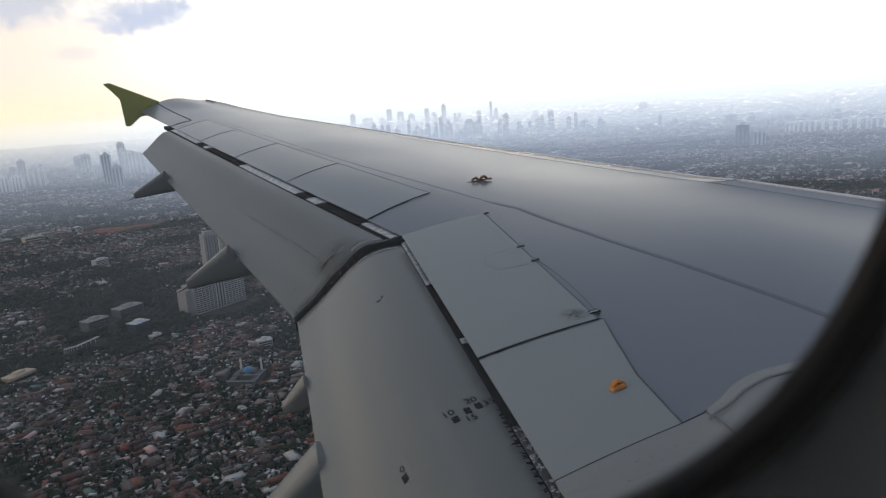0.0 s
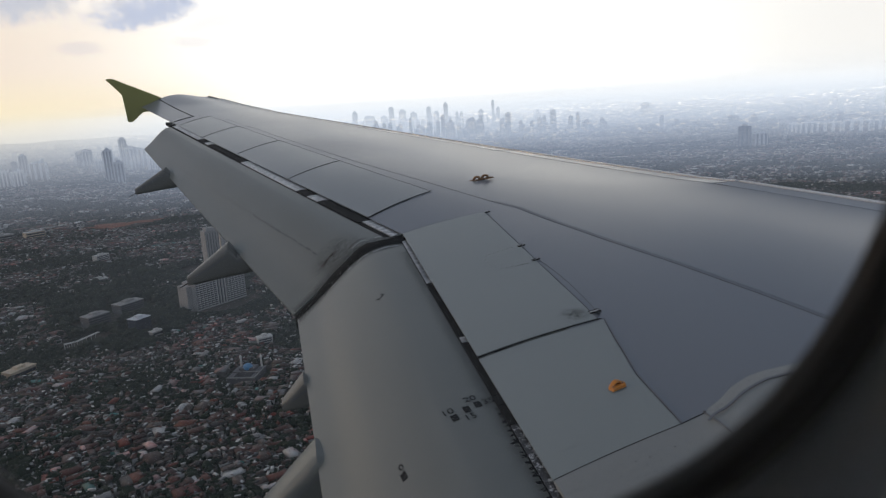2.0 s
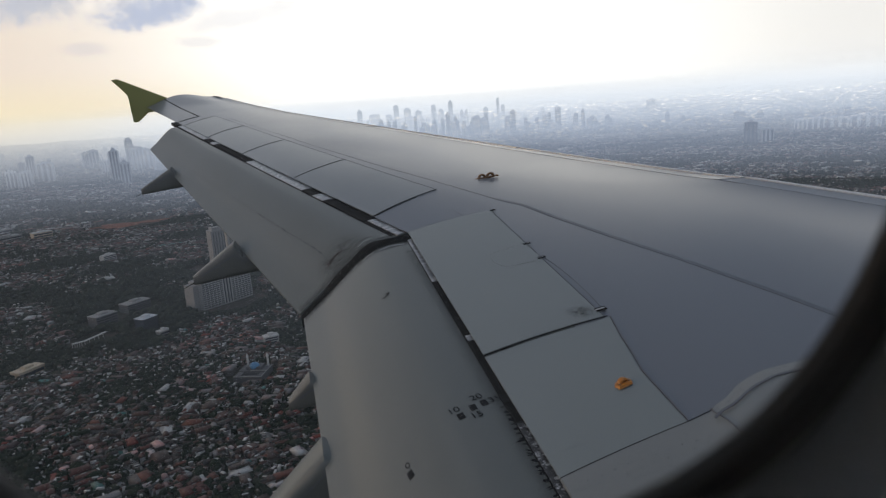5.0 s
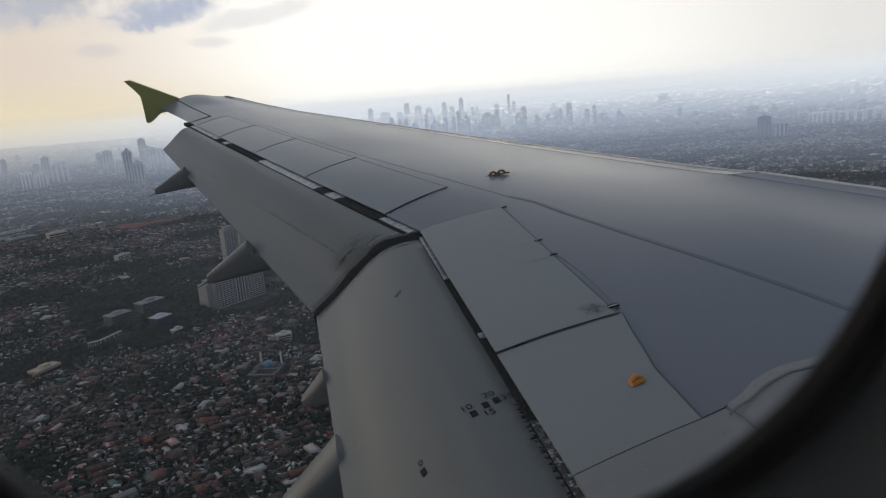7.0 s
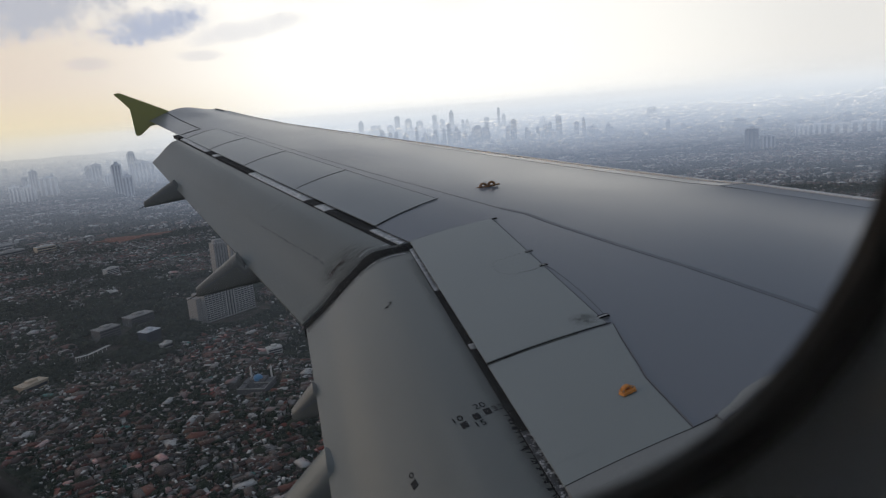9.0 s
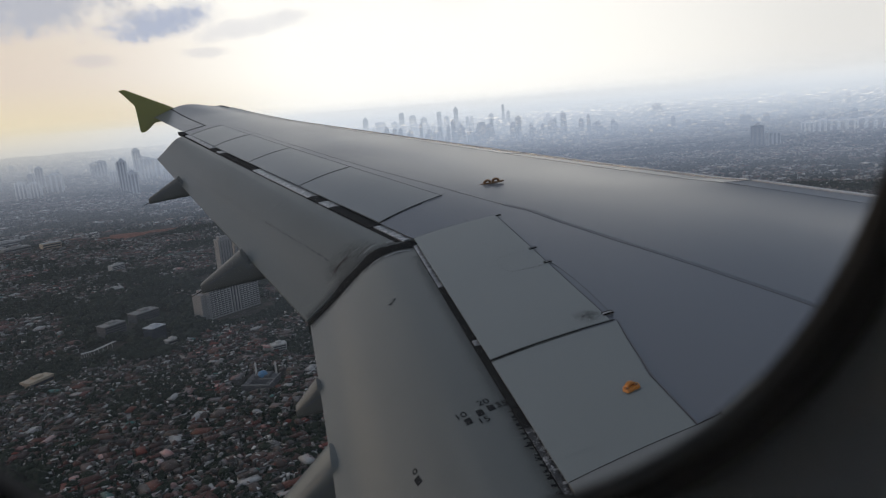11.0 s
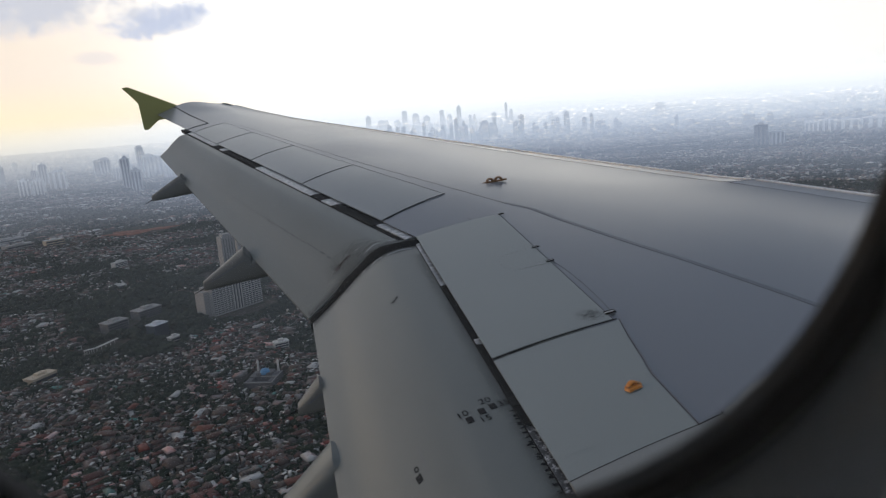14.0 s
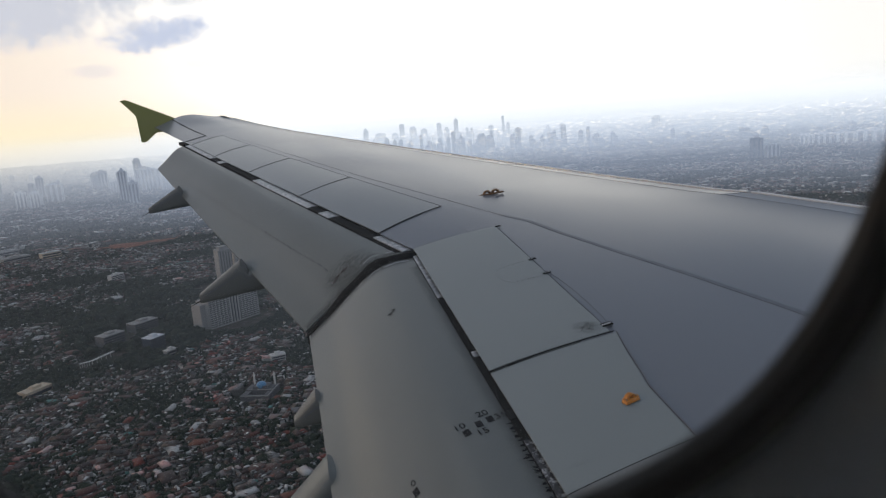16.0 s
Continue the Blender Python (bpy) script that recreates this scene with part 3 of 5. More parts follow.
# orange lug on the fixed panel: a bevelled foot with a standing eye
bm = bmesh.new()
foot = [(-0.038, -0.026), (0.022, -0.030), (0.040, -0.004), (0.034, 0.016), (-0.020, 0.026), (-0.040, 0.004)]
lo = [bm.verts.new((x, y, 0)) for x, y in foot]
hi = [bm.verts.new((x * 0.84, y * 0.80, 0.009)) for x, y in foot]
bm.faces.new(lo)
bm.faces.new(hi)
for i in range(len(lo)):
    j = (i + 1) % len(lo)
    bm.faces.new((lo[i], lo[j], hi[j], hi[i]))
bmesh.ops.bevel(bm, geom=bm.edges[:], offset=0.0015, segments=2, affect="EDGES")
lug = part("lug", bm, lug_orange, shroud_a, "orange lacquered rope lug")
lug.matrix_basis = Matrix.Translation(top(3.855, 0.408, 0.005)) @ slope_mat @ Matrix.Rotation(radians(14), 4, "Z")
part("lug_eye", arch(0.0, 0.004, 0.015, 0.008, 0), lug_orange, lug, "raised orange eye")
for x0 in (-0.024, 0.022):
    bm = bmesh.new()
    bmesh.ops.create_cone(bm, cap_ends=True, segments=8, radius1=0.005, radius2=0.004, depth=0.004, matrix=Matrix.Translation((x0, -0.008, 0.0105)))
    part("screw", bm, lug_brown, lug)

# brown two-eyed lug further out
bm = bmesh.new()
bmesh.ops.create_cube(bm, size=1, matrix=Matrix.Diagonal((0.23, 0.045, 0.012, 1)))
bmesh.ops.bevel(bm, geom=bm.edges[:], offset=0.004, segments=2, affect="EDGES")
lug2 = part("lug", bm, lug_brown, wing, "brown two-eyed rope lug on the wing skin")
lug2.matrix_basis = Matrix.Translation(top(7.33, 1.22, 0.005)) @ Matrix.Rotation(radians(-3), 4, "Y")
part("lug_eye", arch(-0.034, 0, 0.026, 0.012, 0), lug_brown, lug2)
part("lug_eye", arch(0.042, 0, 0.027, 0.012, 0), lug_brown, lug2)


# flap position marks
def on_flap(y0, d, turn=0.0, lift=0.0015):
    p0, px, py = flap_top(y0, d), flap_top(y0, d - 0.01), flap_top(y0 + 0.02, d)
    ex = (px - p0).normalized()
    ez = ex.cross((py - p0).normalized()).normalized()
    ey = ez.cross(ex)
    return Matrix.Translation(p0 + ez * lift) @ Matrix((ex, ey, ez)).transposed().to_4x4() @ Matrix.Rotation(radians(turn), 4, "Z")


def mark(y0, d, w=0.028, h=0.040, turn=5):
    bm = bmesh.new()
    bmesh.ops.create_cube(bm, size=1, matrix=on_flap(y0, d, turn) @ Matrix.Diagonal((w, h, 0.002, 1)))
    part("position_mark", bm, stencil_black, flap_in, "black painted square", smooth=False)


def number(text, y0, d, size=0.054, turn=8):
    cu = bpy.data.curves.new("stencil", "FONT")
    cu.body, cu.size, cu.align_x, cu.align_y, cu.extrude = text, size, "CENTER", "CENTER", 0.0004
    tmp = bpy.data.objects.new("stencil", cu)
    scene.collection.objects.link(tmp)
    me = bpy.data.meshes.new_from_object(tmp.evaluated_get(bpy.context.evaluated_depsgraph_get()))
    bpy.data.objects.remove(tmp)
    me.materials.clear()
    me.materials.append(stencil_black)
    o = new("stencil", me)
    o.parent = flap_in
    o.matrix_basis = on_flap(y0, d, turn, 0.002)
    tagged(o, "black stencilled number " + text)


mark(4.025, 0.203)
mark(4.056, 0.145)
mark(4.072, 0.095)
mark(3.916, 0.441, 0.026, 0.045)
number("10", 4.075, 0.222)
number("20", 4.122, 0.115)
number("15", 4.000, 0.145)
number("35", 4.078, 0.048)
number("0", 3.972, 0.442, 0.05)
number("2", 5.42, 0.301, 0.085, -50)


# thin scratches, streaks and soot on the flaps
def streak(ya, da, yb, db, wide, fl, mat=grime, bits=1):
    for k in range(bits):
        u0, u1 = k / bits, (k + (0.62 if bits > 1 else 1)) / bits
        def at(u, v):
            w_ = u0 + (u1 - u0) * u
            return flap_top(ya + (yb - ya) * w_, da + (db - da) * w_ + wide * (v - 0.5) * (0.35 + 0.65 * math.sin(math.pi * min(max(u, 0.03), 0.97))), 0.0018)
        part("streak", grid_solid(at, lambda u, v: at(u, v) - Vector((0, 0, 0.0015)), 8, 1), mat, fl, smooth=False)


streak(4.10, 0.414, 3.90, 0.413, 0.003, flap_in, line_grey)
sr = random.Random(5)
y0 = 6.74
while y0 < 12.6:
    run = sr.uniform(0.04, 0.10) * (1 + 0.25 * (y0 - 6.7))
    d0 = float(np.interp(y0, (6.74, 8.1, 10.05, 12.4), (0.473, 0.484, 0.487, 0.52)))
    near = y0 < 8.2
    streak(y0, d0 + sr.uniform(-0.004, 0.004), y0 + run, d0 + sr.uniform(-0.004, 0.004), sr.uniform(0.008, 0.015) if near else 0.009, flap_out, dash_grey if near else flap_stain)
    y0 += run + sr.uniform(0.01, 0.06)
for y0, d0 in ((8.44, 0.284), (10.16, 0.60), (10.28, 0.18), (9.53, 0.145), (7.75, 0.145), (11.4, 0.33)):
    streak(y0, d0, y0 + 0.05, d0 - 0.012, 0.016, flap_out if y0 > 6.4 else flap_in, line_grey)
random.seed(4)
for k in range(34):
    y0 = 4.02 - 0.0195 * k + random.uniform(-0.012, 0.012)
    # a short ragged lick of soot running back from the slot
    bm = bmesh.new()
    le = random.uniform(0.001, 0.008) + (random.uniform(0.008, 0.024) if random.random() < 0.16 else 0)
    w = random.uniform(0.003, 0.009)
    a0 = on_flap(y0, 0.040, random.uniform(-25, 25), 0.0022)
    vs = [bm.verts.new(a0 @ Vector(q)) for q in ((0.02, -w, 0), (0.02, w, 0), (-le * 0.4, w * 0.6, 0), (-le, random.uniform(-w, w) * 0.5, 0), (-le * 0.5, -w * 0.7, 0))]
    bm.faces.new(vs)
    part("soot_lick", bm, stencil_black, flap_in, smooth=False)

m, n = material("patchy soot")
obj = n.add("TexCoord").outputs["Object"]
spots_n = n.noise(obj, 48.0, 4.0, 0.6)
soft = n.noise(obj, 5.0, 2.0)
fac = n.math("MULTIPLY", n.smooth(n.math("ADD", n.math("MULTIPLY", spots_n, 0.7), n.math("MULTIPLY", soft, 0.5)), 0.40, 0.86), 0.62)
gen = n.add("TexCoord").outputs["Generated"]
away = n.add("VectorMath", {0: gen, 1: (0.5, 0.5, 0.5)}, operation="DISTANCE").outputs["Value"]
fac = n.math("MULTIPLY", fac, n.smooth(n.math("ADD", away, n.math("MULTIPLY", n.math("SUBTRACT", soft, 0.5), 0.5)), 0.62, 0.15))
mx = n.add("MixShader", {0: fac, 1: n.add("BsdfTransparent").outputs[0], 2: n.add("BsdfDiffuse", {"Color": (0.05, 0.047, 0.043, 1)}).outputs[0]})
patchy = finish(m, n, mx.outputs[0])


def stain(fl, ya, yb, da, db):
    def at(u, v):
        return flap_top(ya + (yb - ya) * u, da + (db - da) * v + 0.03 * math.sin(5 * u + 1), 0.0035)
    part("stain", sheet(at, 8, 8), patchy, fl, "patch of dark soot", smooth=False)


stain(flap_out, YK + 0.03, YK + 0.42, 0.14, 0.60)


def soot_shade_film(name, lo_edge, hi_edge, axis, centre, strength):
    """Soot and painted shade, thinning out with the distance from a line along the wing or across it."""
    m, n = material(name)
    obj = n.add("TexCoord").outputs["Object"]
    xyz = n.add("SeparateXYZ", {0: obj})
    off = n.math("ABSOLUTE", n.math("SUBTRACT", xyz.outputs[axis], centre))
    rough_ = n.noise(obj, 14.0, 5.0, 0.7)
    off = n.math("ADD", off, n.math("MULTIPLY", n.math("SUBTRACT", rough_, 0.5), (hi_edge - lo_edge) * 0.8))
    f_ = n.math("MULTIPLY", n.smooth(off, hi_edge, lo_edge), strength)
    mx = n.add("MixShader", {0: f_, 1: n.add("BsdfTransparent").outputs[0], 2: n.add("BsdfDiffuse", {"Color": (0.028, 0.027, 0.026, 1)}).outputs[0]})
    return finish(m, n, mx.outputs[0])


seal_soot = soot_shade_film("soot beside the seal", 0.05, 0.17, 1, YK - 0.045, 0.42)
# soot, with the shade of the dipping flap nose painted in
slot_soot_shade = soot_shade_film("soot and shade along the slot", 0.03, 0.10, 0, 0.0, 0.22)


def film_sheet(fl, ya, yb, da, db, mat, nv):
    def at(u, v):
        return flap_top(ya + (yb - ya) * u, da + (db - da) * v, 0.0016)
    part("soot_shade_film", sheet(at, 8, nv), mat, fl, "soft dark soot and shade", smooth=False)


# pale rub lines and a patch plate beside the seal
def rub(fl, y0, d0, d1, wide, mat, label):
    def at(u, v):
        return flap_top(y0 + 0.012 * math.sin(4 * u) + wide * (v - 0.5), d0 + (d1 - d0) * u, 0.003)
    part("rub_line", sheet(at, 10, 1), mat, fl, label, smooth=False)


for d0, d1, wide in ((0.06, 0.24, 0.020), (0.27, 0.36, 0.014), (0.40, 0.43, 0.016), (0.50, 0.60, 0.008)):
    rub(flap_in, YK - 0.165, d0, d1, wide, rubbed, "pale rubbed paint beside the seal")
for d0, d1, wide in ((0.03, 0.16, 0.012), (0.22, 0.33, 0.008)):
    rub(flap_out, YK + 0.10, d0, d1, wide, rubbed, "pale rubbed paint beside the seal")
rub(flap_out, YK + 0.135, 0.20, 0.34, 0.010, grime, "dark edge of a patch plate")
rub(flap_out, YK + 0.22, 0.40, 0.52, 0.030, grime, "dark edge of a patch plate")


film_sheet(flap_in, YK - 0.28, YK - 0.03, 0.0, 0.80, seal_soot, 26)
film_sheet(flap_out, YK + 0.035, YK + 0.22, 0.0, 0.81, seal_soot, 26)
film_sheet(flap_in, 3.2, YK - 0.30, 0.0, 0.16, slot_soot_shade, 8)


def top_stain(ya, yb, sa, sb):
    def at(u, v):
        return top(ya + (yb - ya) * u, sa + (sb - sa) * v, 0.0105)
    part("stain", sheet(at, 6, 6), patchy, spoiler_a, "patch of dark soot", smooth=False)


top_stain(4.405, 4.56, 0.44, 0.585)

# ---------------------------------------------------------------- cabin wall and window
WX, WZ, WA, WB, WY = -0.6404, 1.5134, 0.1130, 0.1672, 1.758


def oval(r, y, k=112, p=2.6):
    """The window's outline, r metres out; the surround sits a little ahead of the opening."""
    pts = []
    ahead = 0.0045 * max(0, min(1, r / 0.008))
    for i in range(k):
        th = 2 * math.pi * i / k
        c, s = math.cos(th), math.sin(th)
        q = p + (0.22 if c < 0 and s < 0 else 0)
        pts.append(Vector((WX + ahead + (WA + r) * math.copysign(abs(c) ** (2 / q), c), y, WZ + (WB + r) * math.copysign(abs(s) ** (2 / q), s))))
    return pts


def swept(profile, closed=False):
    bm = bmesh.new()
    rings = [[bm.verts.new(p) for p in oval(r, y)] for r, y in profile]
    if closed:
        rings.append(rings[0])
    for a, b in zip(rings, rings[1:]):
        for i in range(len(a)):
            j = (i + 1) % len(a)
            bm.faces.new((a[i], a[j], b[j], b[i]))
    return bm


window = thing("window_1", "oval cabin window with black gasket and clear pane", "window", ATTITUDE, kind="structure")
part("gasket", swept([(0.0, 1.758), (0.0015, 1.7555), (0.0035, 1.7555), (0.0045, 1.757), (0.006, 1.7545), (0.008, 1.7545), (0.0095, 1.757), (0.02, 1.772), (0.012, 1.771), (0.006, 1.764)], True), gasket_rubber, window, "black rubber window gasket")
part("reveal", swept([(0.008, 1.762), (0.009, 1.756), (0.013, 1.749), (0.022, 1.736), (0.034, 1.722), (0.048, 1.708), (0.066, 1.701), (0.09, 1.700), (0.09, 1.712), (0.05, 1.735), (0.026, 1.765)], True), lining, window, "moulded plastic window surround")
bm = lofted([oval(0.030, 1.7725), oval(0.030, 1.7765)])
pane = part("pane", bm, pane_mat, window, "clear acrylic pane", smooth=False)
pane.visible_shadow = False


def wall_plate(y_in, y_out, r, name, mat, label):
    """A flat stretch of side wall with an oval opening right through it."""
    bm = bmesh.new()
    k = 112

    def outer(y):
        pts = []
        for p in oval(0, y):
            d = Vector((p.x - WX, 0, p.z - WZ))
            f_ = min(0.46 / max(abs(d.x), 1e-6), 0.62 / max(abs(d.z), 1e-6))
            pts.append(Vector((WX, y, WZ)) + d * f_)
        return pts
    rings = [[bm.verts.new(p) for p in ring] for ring in (oval(r, y_in), outer(y_in), outer(y_out), oval(r, y_out))]
    rings.append(rings[0])
    for a, b in zip(rings, rings[1:]):
        for i in range(k):
            j = (i + 1) % k
            bm.faces.new((a[i], a[j], b[j], b[i]))
    ob = part(name, bm, mat, None, "", smooth=False)
    ob.matrix_basis = ATTITUDE
    return tagged(ob, label, "wall", kind="structure")


wall_plate(1.7005, 1.72, 0.088, "wall_inner", lining, "pale plastic cabin side wall round the window")
wall_plate(1.782, 1.845, 0.115, "wall_outer", skin_white, "white painted fuselage skin round the window")

# rest of the cabin, unseen: rounded shells, oversized port openings added to light it
CZ, RAD = 1.0, 1.975


def shell_section(x0, x1, bays, a0, a1, ends):
    bm = bmesh.new()
    k = 48
    rows = []
    for b in range(bays + 1):
        x = x0 + (x1 - x0) * b / bays
        rows.append([[bm.verts.new((x, rr * math.cos(a0 + (a1 - a0) * i / k), CZ + rr * math.sin(a0 + (a1 - a0) * i / k))) for i in range(k + 1)] for rr in (RAD, RAD - 0.08)])
    for b in range(bays):
        for i in range(k):
            z = CZ + RAD * math.sin(a0 + (a1 - a0) * (i + 0.5) / k)
            if abs(z - WZ) < 0.30 and b % 5 != 0 and math.cos(a0 + (a1 - a0) * (i + 0.5) / k) > 0:
                continue
            for layer in (0, 1):
                bm.faces.new((rows[b][layer][i], rows[b][layer][i + 1], rows[b + 1][layer][i + 1], rows[b + 1][layer][i]))
    for b in ends:
        bm.faces.new(rows[b][1][:k] if a1 - a0 > 6.2 else rows[b][1])
    ob = part("wall_shell", bm, [cabin_dark, skin_white], None)
    ob.matrix_basis = ATTITUDE
    return tagged(ob, "rounded fuselage shell with oversized openings added to let light in", "wall", kind="structure")


shell_section(WX - 0.46, WX + 0.46, 4, math.asin((WZ + 0.62 - CZ) / RAD), math.asin((WZ - 0.62 - CZ) / RAD) + 2 * math.pi, ())
shell_section(WX - 4.06, WX - 0.46, 15, 0.0, 2 * math.pi, (0,))
shell_section(WX + 0.46, WX + 4.06, 15, 0.0, 2 * math.pi, (15,))
for z_in, nm in ((WZ + 0.61, "ceiling"), (WZ - 0.61, "sill_ledge")):
    bm = bmesh.new()
    bmesh.ops.create_cube(bm, size=1, matrix=Matrix.Translation((WX, 1.74, z_in)) @ Matrix.Diagonal((0.92, 0.40, 0.02, 1)))
    ob = part(nm, bm, cabin_dark, None)
    ob.matrix_basis = ATTITUDE
    tagged(ob, "dark cabin lining strip along the wall", "wall", kind="structure")

# ---------------------------------------------------------------- city
rng = np.random.default_rng(7)
NEAR, SPAN = 2000.0, 2850.0


def plan_r(R):
    """The plain is drawn together beyond NEAR, so that the far town lies within five kilometres."""
    R = np.asarray(R, float)
    return np.where(R <= NEAR, R, NEAR + SPAN * (1 - np.exp(-np.maximum(R - NEAR, 0) / SPAN)))


def ground_z(R):
    return ALT * (1 - plan_r(R) / np.asarray(R, float))


def spot(az, R):
    """World place and scale of a point of the plain, at az degrees right of the wing's axis and R metres off."""
    a, r = np.radians(az), plan_r(R)
    return r * np.sin(a), r * np.cos(a), ground_z(R), r / R


# ground sheet
m, n = material("city ground")
pos = n.add("NewGeometry").outputs["Position"]
g1, g2, g3 = n.noise(pos, 0.004, 5.0, 0.6), n.noise(pos, 0.03, 4.0, 0.6), n.noise(pos, 0.2, 3.0)
col = n.mix(n.smooth(g1, 0.42, 0.62), (0.035, 0.045, 0.028), (0.10, 0.085, 0.075))
col = n.mix(n.math("MULTIPLY", n.smooth(g2, 0.5, 0.7), 0.6), col, (0.16, 0.12, 0.10))
col = n.mix(n.math("MULTIPLY", g3, 0.35), col, (0.03, 0.035, 0.03))
p = n.add("BsdfPrincipled", {"Base Color": col, "Roughness": 0.95, "Specular IOR Level": 0.1})
ground_mat = finish(m, n, p.outputs[0])
bm = bmesh.new()
radii = [1, 150, 300, 600, 1000, 1500, 2000, 2300, 2700, 3200, 3800, 4600, 5600, 7000, 9000, 12000, 16000, 22000]
rings = []
for R in radii:
    r, z = float(plan_r(R)), float(ground_z(R))
    rings.append([bm.verts.new((r * math.cos(2 * math.pi * i / 96), r * math.sin(2 * math.pi * i / 96), z)) for i in range(96)])
for a, b in zip(rings, rings[1:]):
    for i in range(96):
        bm.faces.new((a[i], a[(i + 1) % 96], b[(i + 1) % 96], b[i]))
bm.faces.new(rings[0])
ground = part("ground", bm, ground_mat, None)
tagged(ground, "dark built-up plain of gardens and streets", "ground", kind="structure")


def mesh_object(name, verts, faces_n, loops, mat_idx, mats):
    me = bpy.data.meshes.new(name)
    me.vertices.add(len(verts))
    me.vertices.foreach_set("co", np.asarray(verts, np.float32).ravel())
    me.loops.add(len(loops))
    me.loops.foreach_set("vertex_index", np.asarray(loops, np.int32))
    me.polygons.add(len(faces_n))
    starts = np.concatenate([[0], np.cumsum(faces_n)[:-1]]).astype(np.int32)
    me.polygons.foreach_set("loop_start", starts)
    me.polygons.foreach_set("material_index", np.asarray(mat_idx, np.int32))
    for k in mats:
        me.materials.append(k)
    me.update(calc_edges=True)
    return new(name, me)


def town_material(name, stops, rough=0.8, grain=0.6, soil_=(0.05, 0.045, 0.042), spec=0.3, tiled=0.0):
    m, n = material(name)
    rnd = n.add("NewGeometry").outputs["Random Per Island"]
    pos = n.add("NewGeometry").outputs["Position"]
    col = n.ramp(rnd, stops, "CONSTANT")
    fine = n.noise(pos, grain, 3.0)
    if tiled:
        # whole streets were tiled from one kiln
        street = n.smooth(n.noise(pos, 0.012, 3.0, 0.6), 0.50, 0.62)
        col = n.mix(n.math("MULTIPLY", street, tiled), col, n.mix(1.0, col, (1.45, 0.66, 0.58), "MULTIPLY"))
    col = n.mix(n.math("MULTIPLY", fine, 0.5), col, soil_)
    p = n.add("BsdfPrincipled", {"Base Color": col, "Roughness": rough, "Specular IOR Level": spec})
    return finish(m, n, p.outputs[0])


roof_mat = town_material("town roofs", [(0.0, (0.100, 0.042, 0.031)), (0.20, (0.066, 0.038, 0.031)), (0.34, (0.20, 0.060, 0.036)), (0.42, (0.095, 0.066, 0.054)),
                                        (0.60, (0.050, 0.046, 0.045)), (0.74, (0.15, 0.125, 0.108)), (0.84, (0.30, 0.29, 0.28)), (0.915, (0.66, 0.65, 0.62)), (0.985, (0.10, 0.30, 0.27))], 0.62, spec=0.4, tiled=0.85)
shed_mat = town_material("shed roofs", [(0.0, (0.05, 0.05, 0.05)), (0.25, (0.13, 0.045, 0.032)), (0.45, (0.16, 0.16, 0.165)), (0.58, (0.42, 0.41, 0.40)), (0.72, (0.90, 0.88, 0.84))], 0.34, spec=0.6)
far_roofs = town_material("far roofs", [(0.0, (0.20, 0.075, 0.05)), (0.28, (0.12, 0.07, 0.055)), (0.48, (0.16, 0.13, 0.115)), (0.64, (0.36, 0.33, 0.31)), (0.78, (0.88, 0.86, 0.82))], 0.45, spec=0.5)
wall_mat = town_material("town walls", [(0.0, (0.20, 0.19, 0.17)), (0.3, (0.34, 0.33, 0.31)), (0.5, (0.12, 0.11, 0.10)), (0.8, (0.72, 0.70, 0.66))])
leaf_mat = town_material("tree leaves", [(0.0, (0.016, 0.028, 0.017)), (0.35, (0.024, 0.037, 0.021)), (0.65, (0.014, 0.023, 0.015)), (0.85, (0.033, 0.043, 0.026))], 0.95, 0.9, (0.008, 0.014, 0.008))


def patches(x, y, k=0.0021):
    """Smooth value from 0 to 1 over the plan: high in parks, low in dense quarters."""
    wide = np.sin(x * k * 1.7 + 1.3) * np.cos(y * k * 2.1 - 0.6) + np.sin((x + y) * k * 3.3 + 2.0) * 0.6 + np.sin((x - 1.6 * y) * k * 5.1 + 0.4) * 0.4
    fine = np.sin(0.019 * x + 1.1 + 0.9 * np.sin(0.011 * y)) * np.cos(0.023 * y + 0.4 + 0.8 * np.sin(0.009 * x))
    return 0.48 + 0.17 * wide + 0.27 * fine


AZ0, AZ1 = -36.0, 52.0
CLEAR = []  # places kept free for larger buildings: az, R, radius


def scatter(R0, R1, per):
    area = 0.5 * math.radians(AZ1 - AZ0) * (R1 ** 2 - R0 ** 2)
    k = int(area / per)
    R = np.sqrt(rng.uniform(R0 ** 2, R1 ** 2, k))
    az = rng.uniform(AZ0, AZ1, k)
    return az, R


def keep_clear(az, R):
    x, y = R * np.sin(np.radians(az)), R * np.cos(np.radians(az))
    ok = np.ones(len(az), bool)
    for a, q, rad in CLEAR:
        ok &= (x - q * math.sin(math.radians(a))) ** 2 + (y - q * math.cos(math.radians(a))) ** 2 > rad ** 2
    return ok


def park(az, R):
    """True inside the wooded grounds round the offices, with a ragged edge."""
    a = np.radians(az + 13.9)
    u, v = (R - 995) / 165.0, R * np.sin(a) / 92.0
    return u ** 2 + v ** 2 < 0.85 + 0.30 * np.sin(u * 7 + 1.1) * np.cos(v * 6) + rng.uniform(-0.15, 0.15, len(R))


def quarter(x, y):
    """The direction of the streets, which differs from quarter to quarter."""
    return ((np.floor(x / 330) * 37 + np.floor(y / 290) * 61) % 9) * 0.33


def off_street(x, y, k):
    a = quarter(x, y)
    u, v = x * np.cos(a) + y * np.sin(a), -x * np.sin(a) + y * np.cos(a)
    return (np.abs((u % (46 * k)) - 23 * k) < 20 * k) & (np.abs((v % (120 * k)) - 60 * k) < 56 * k)


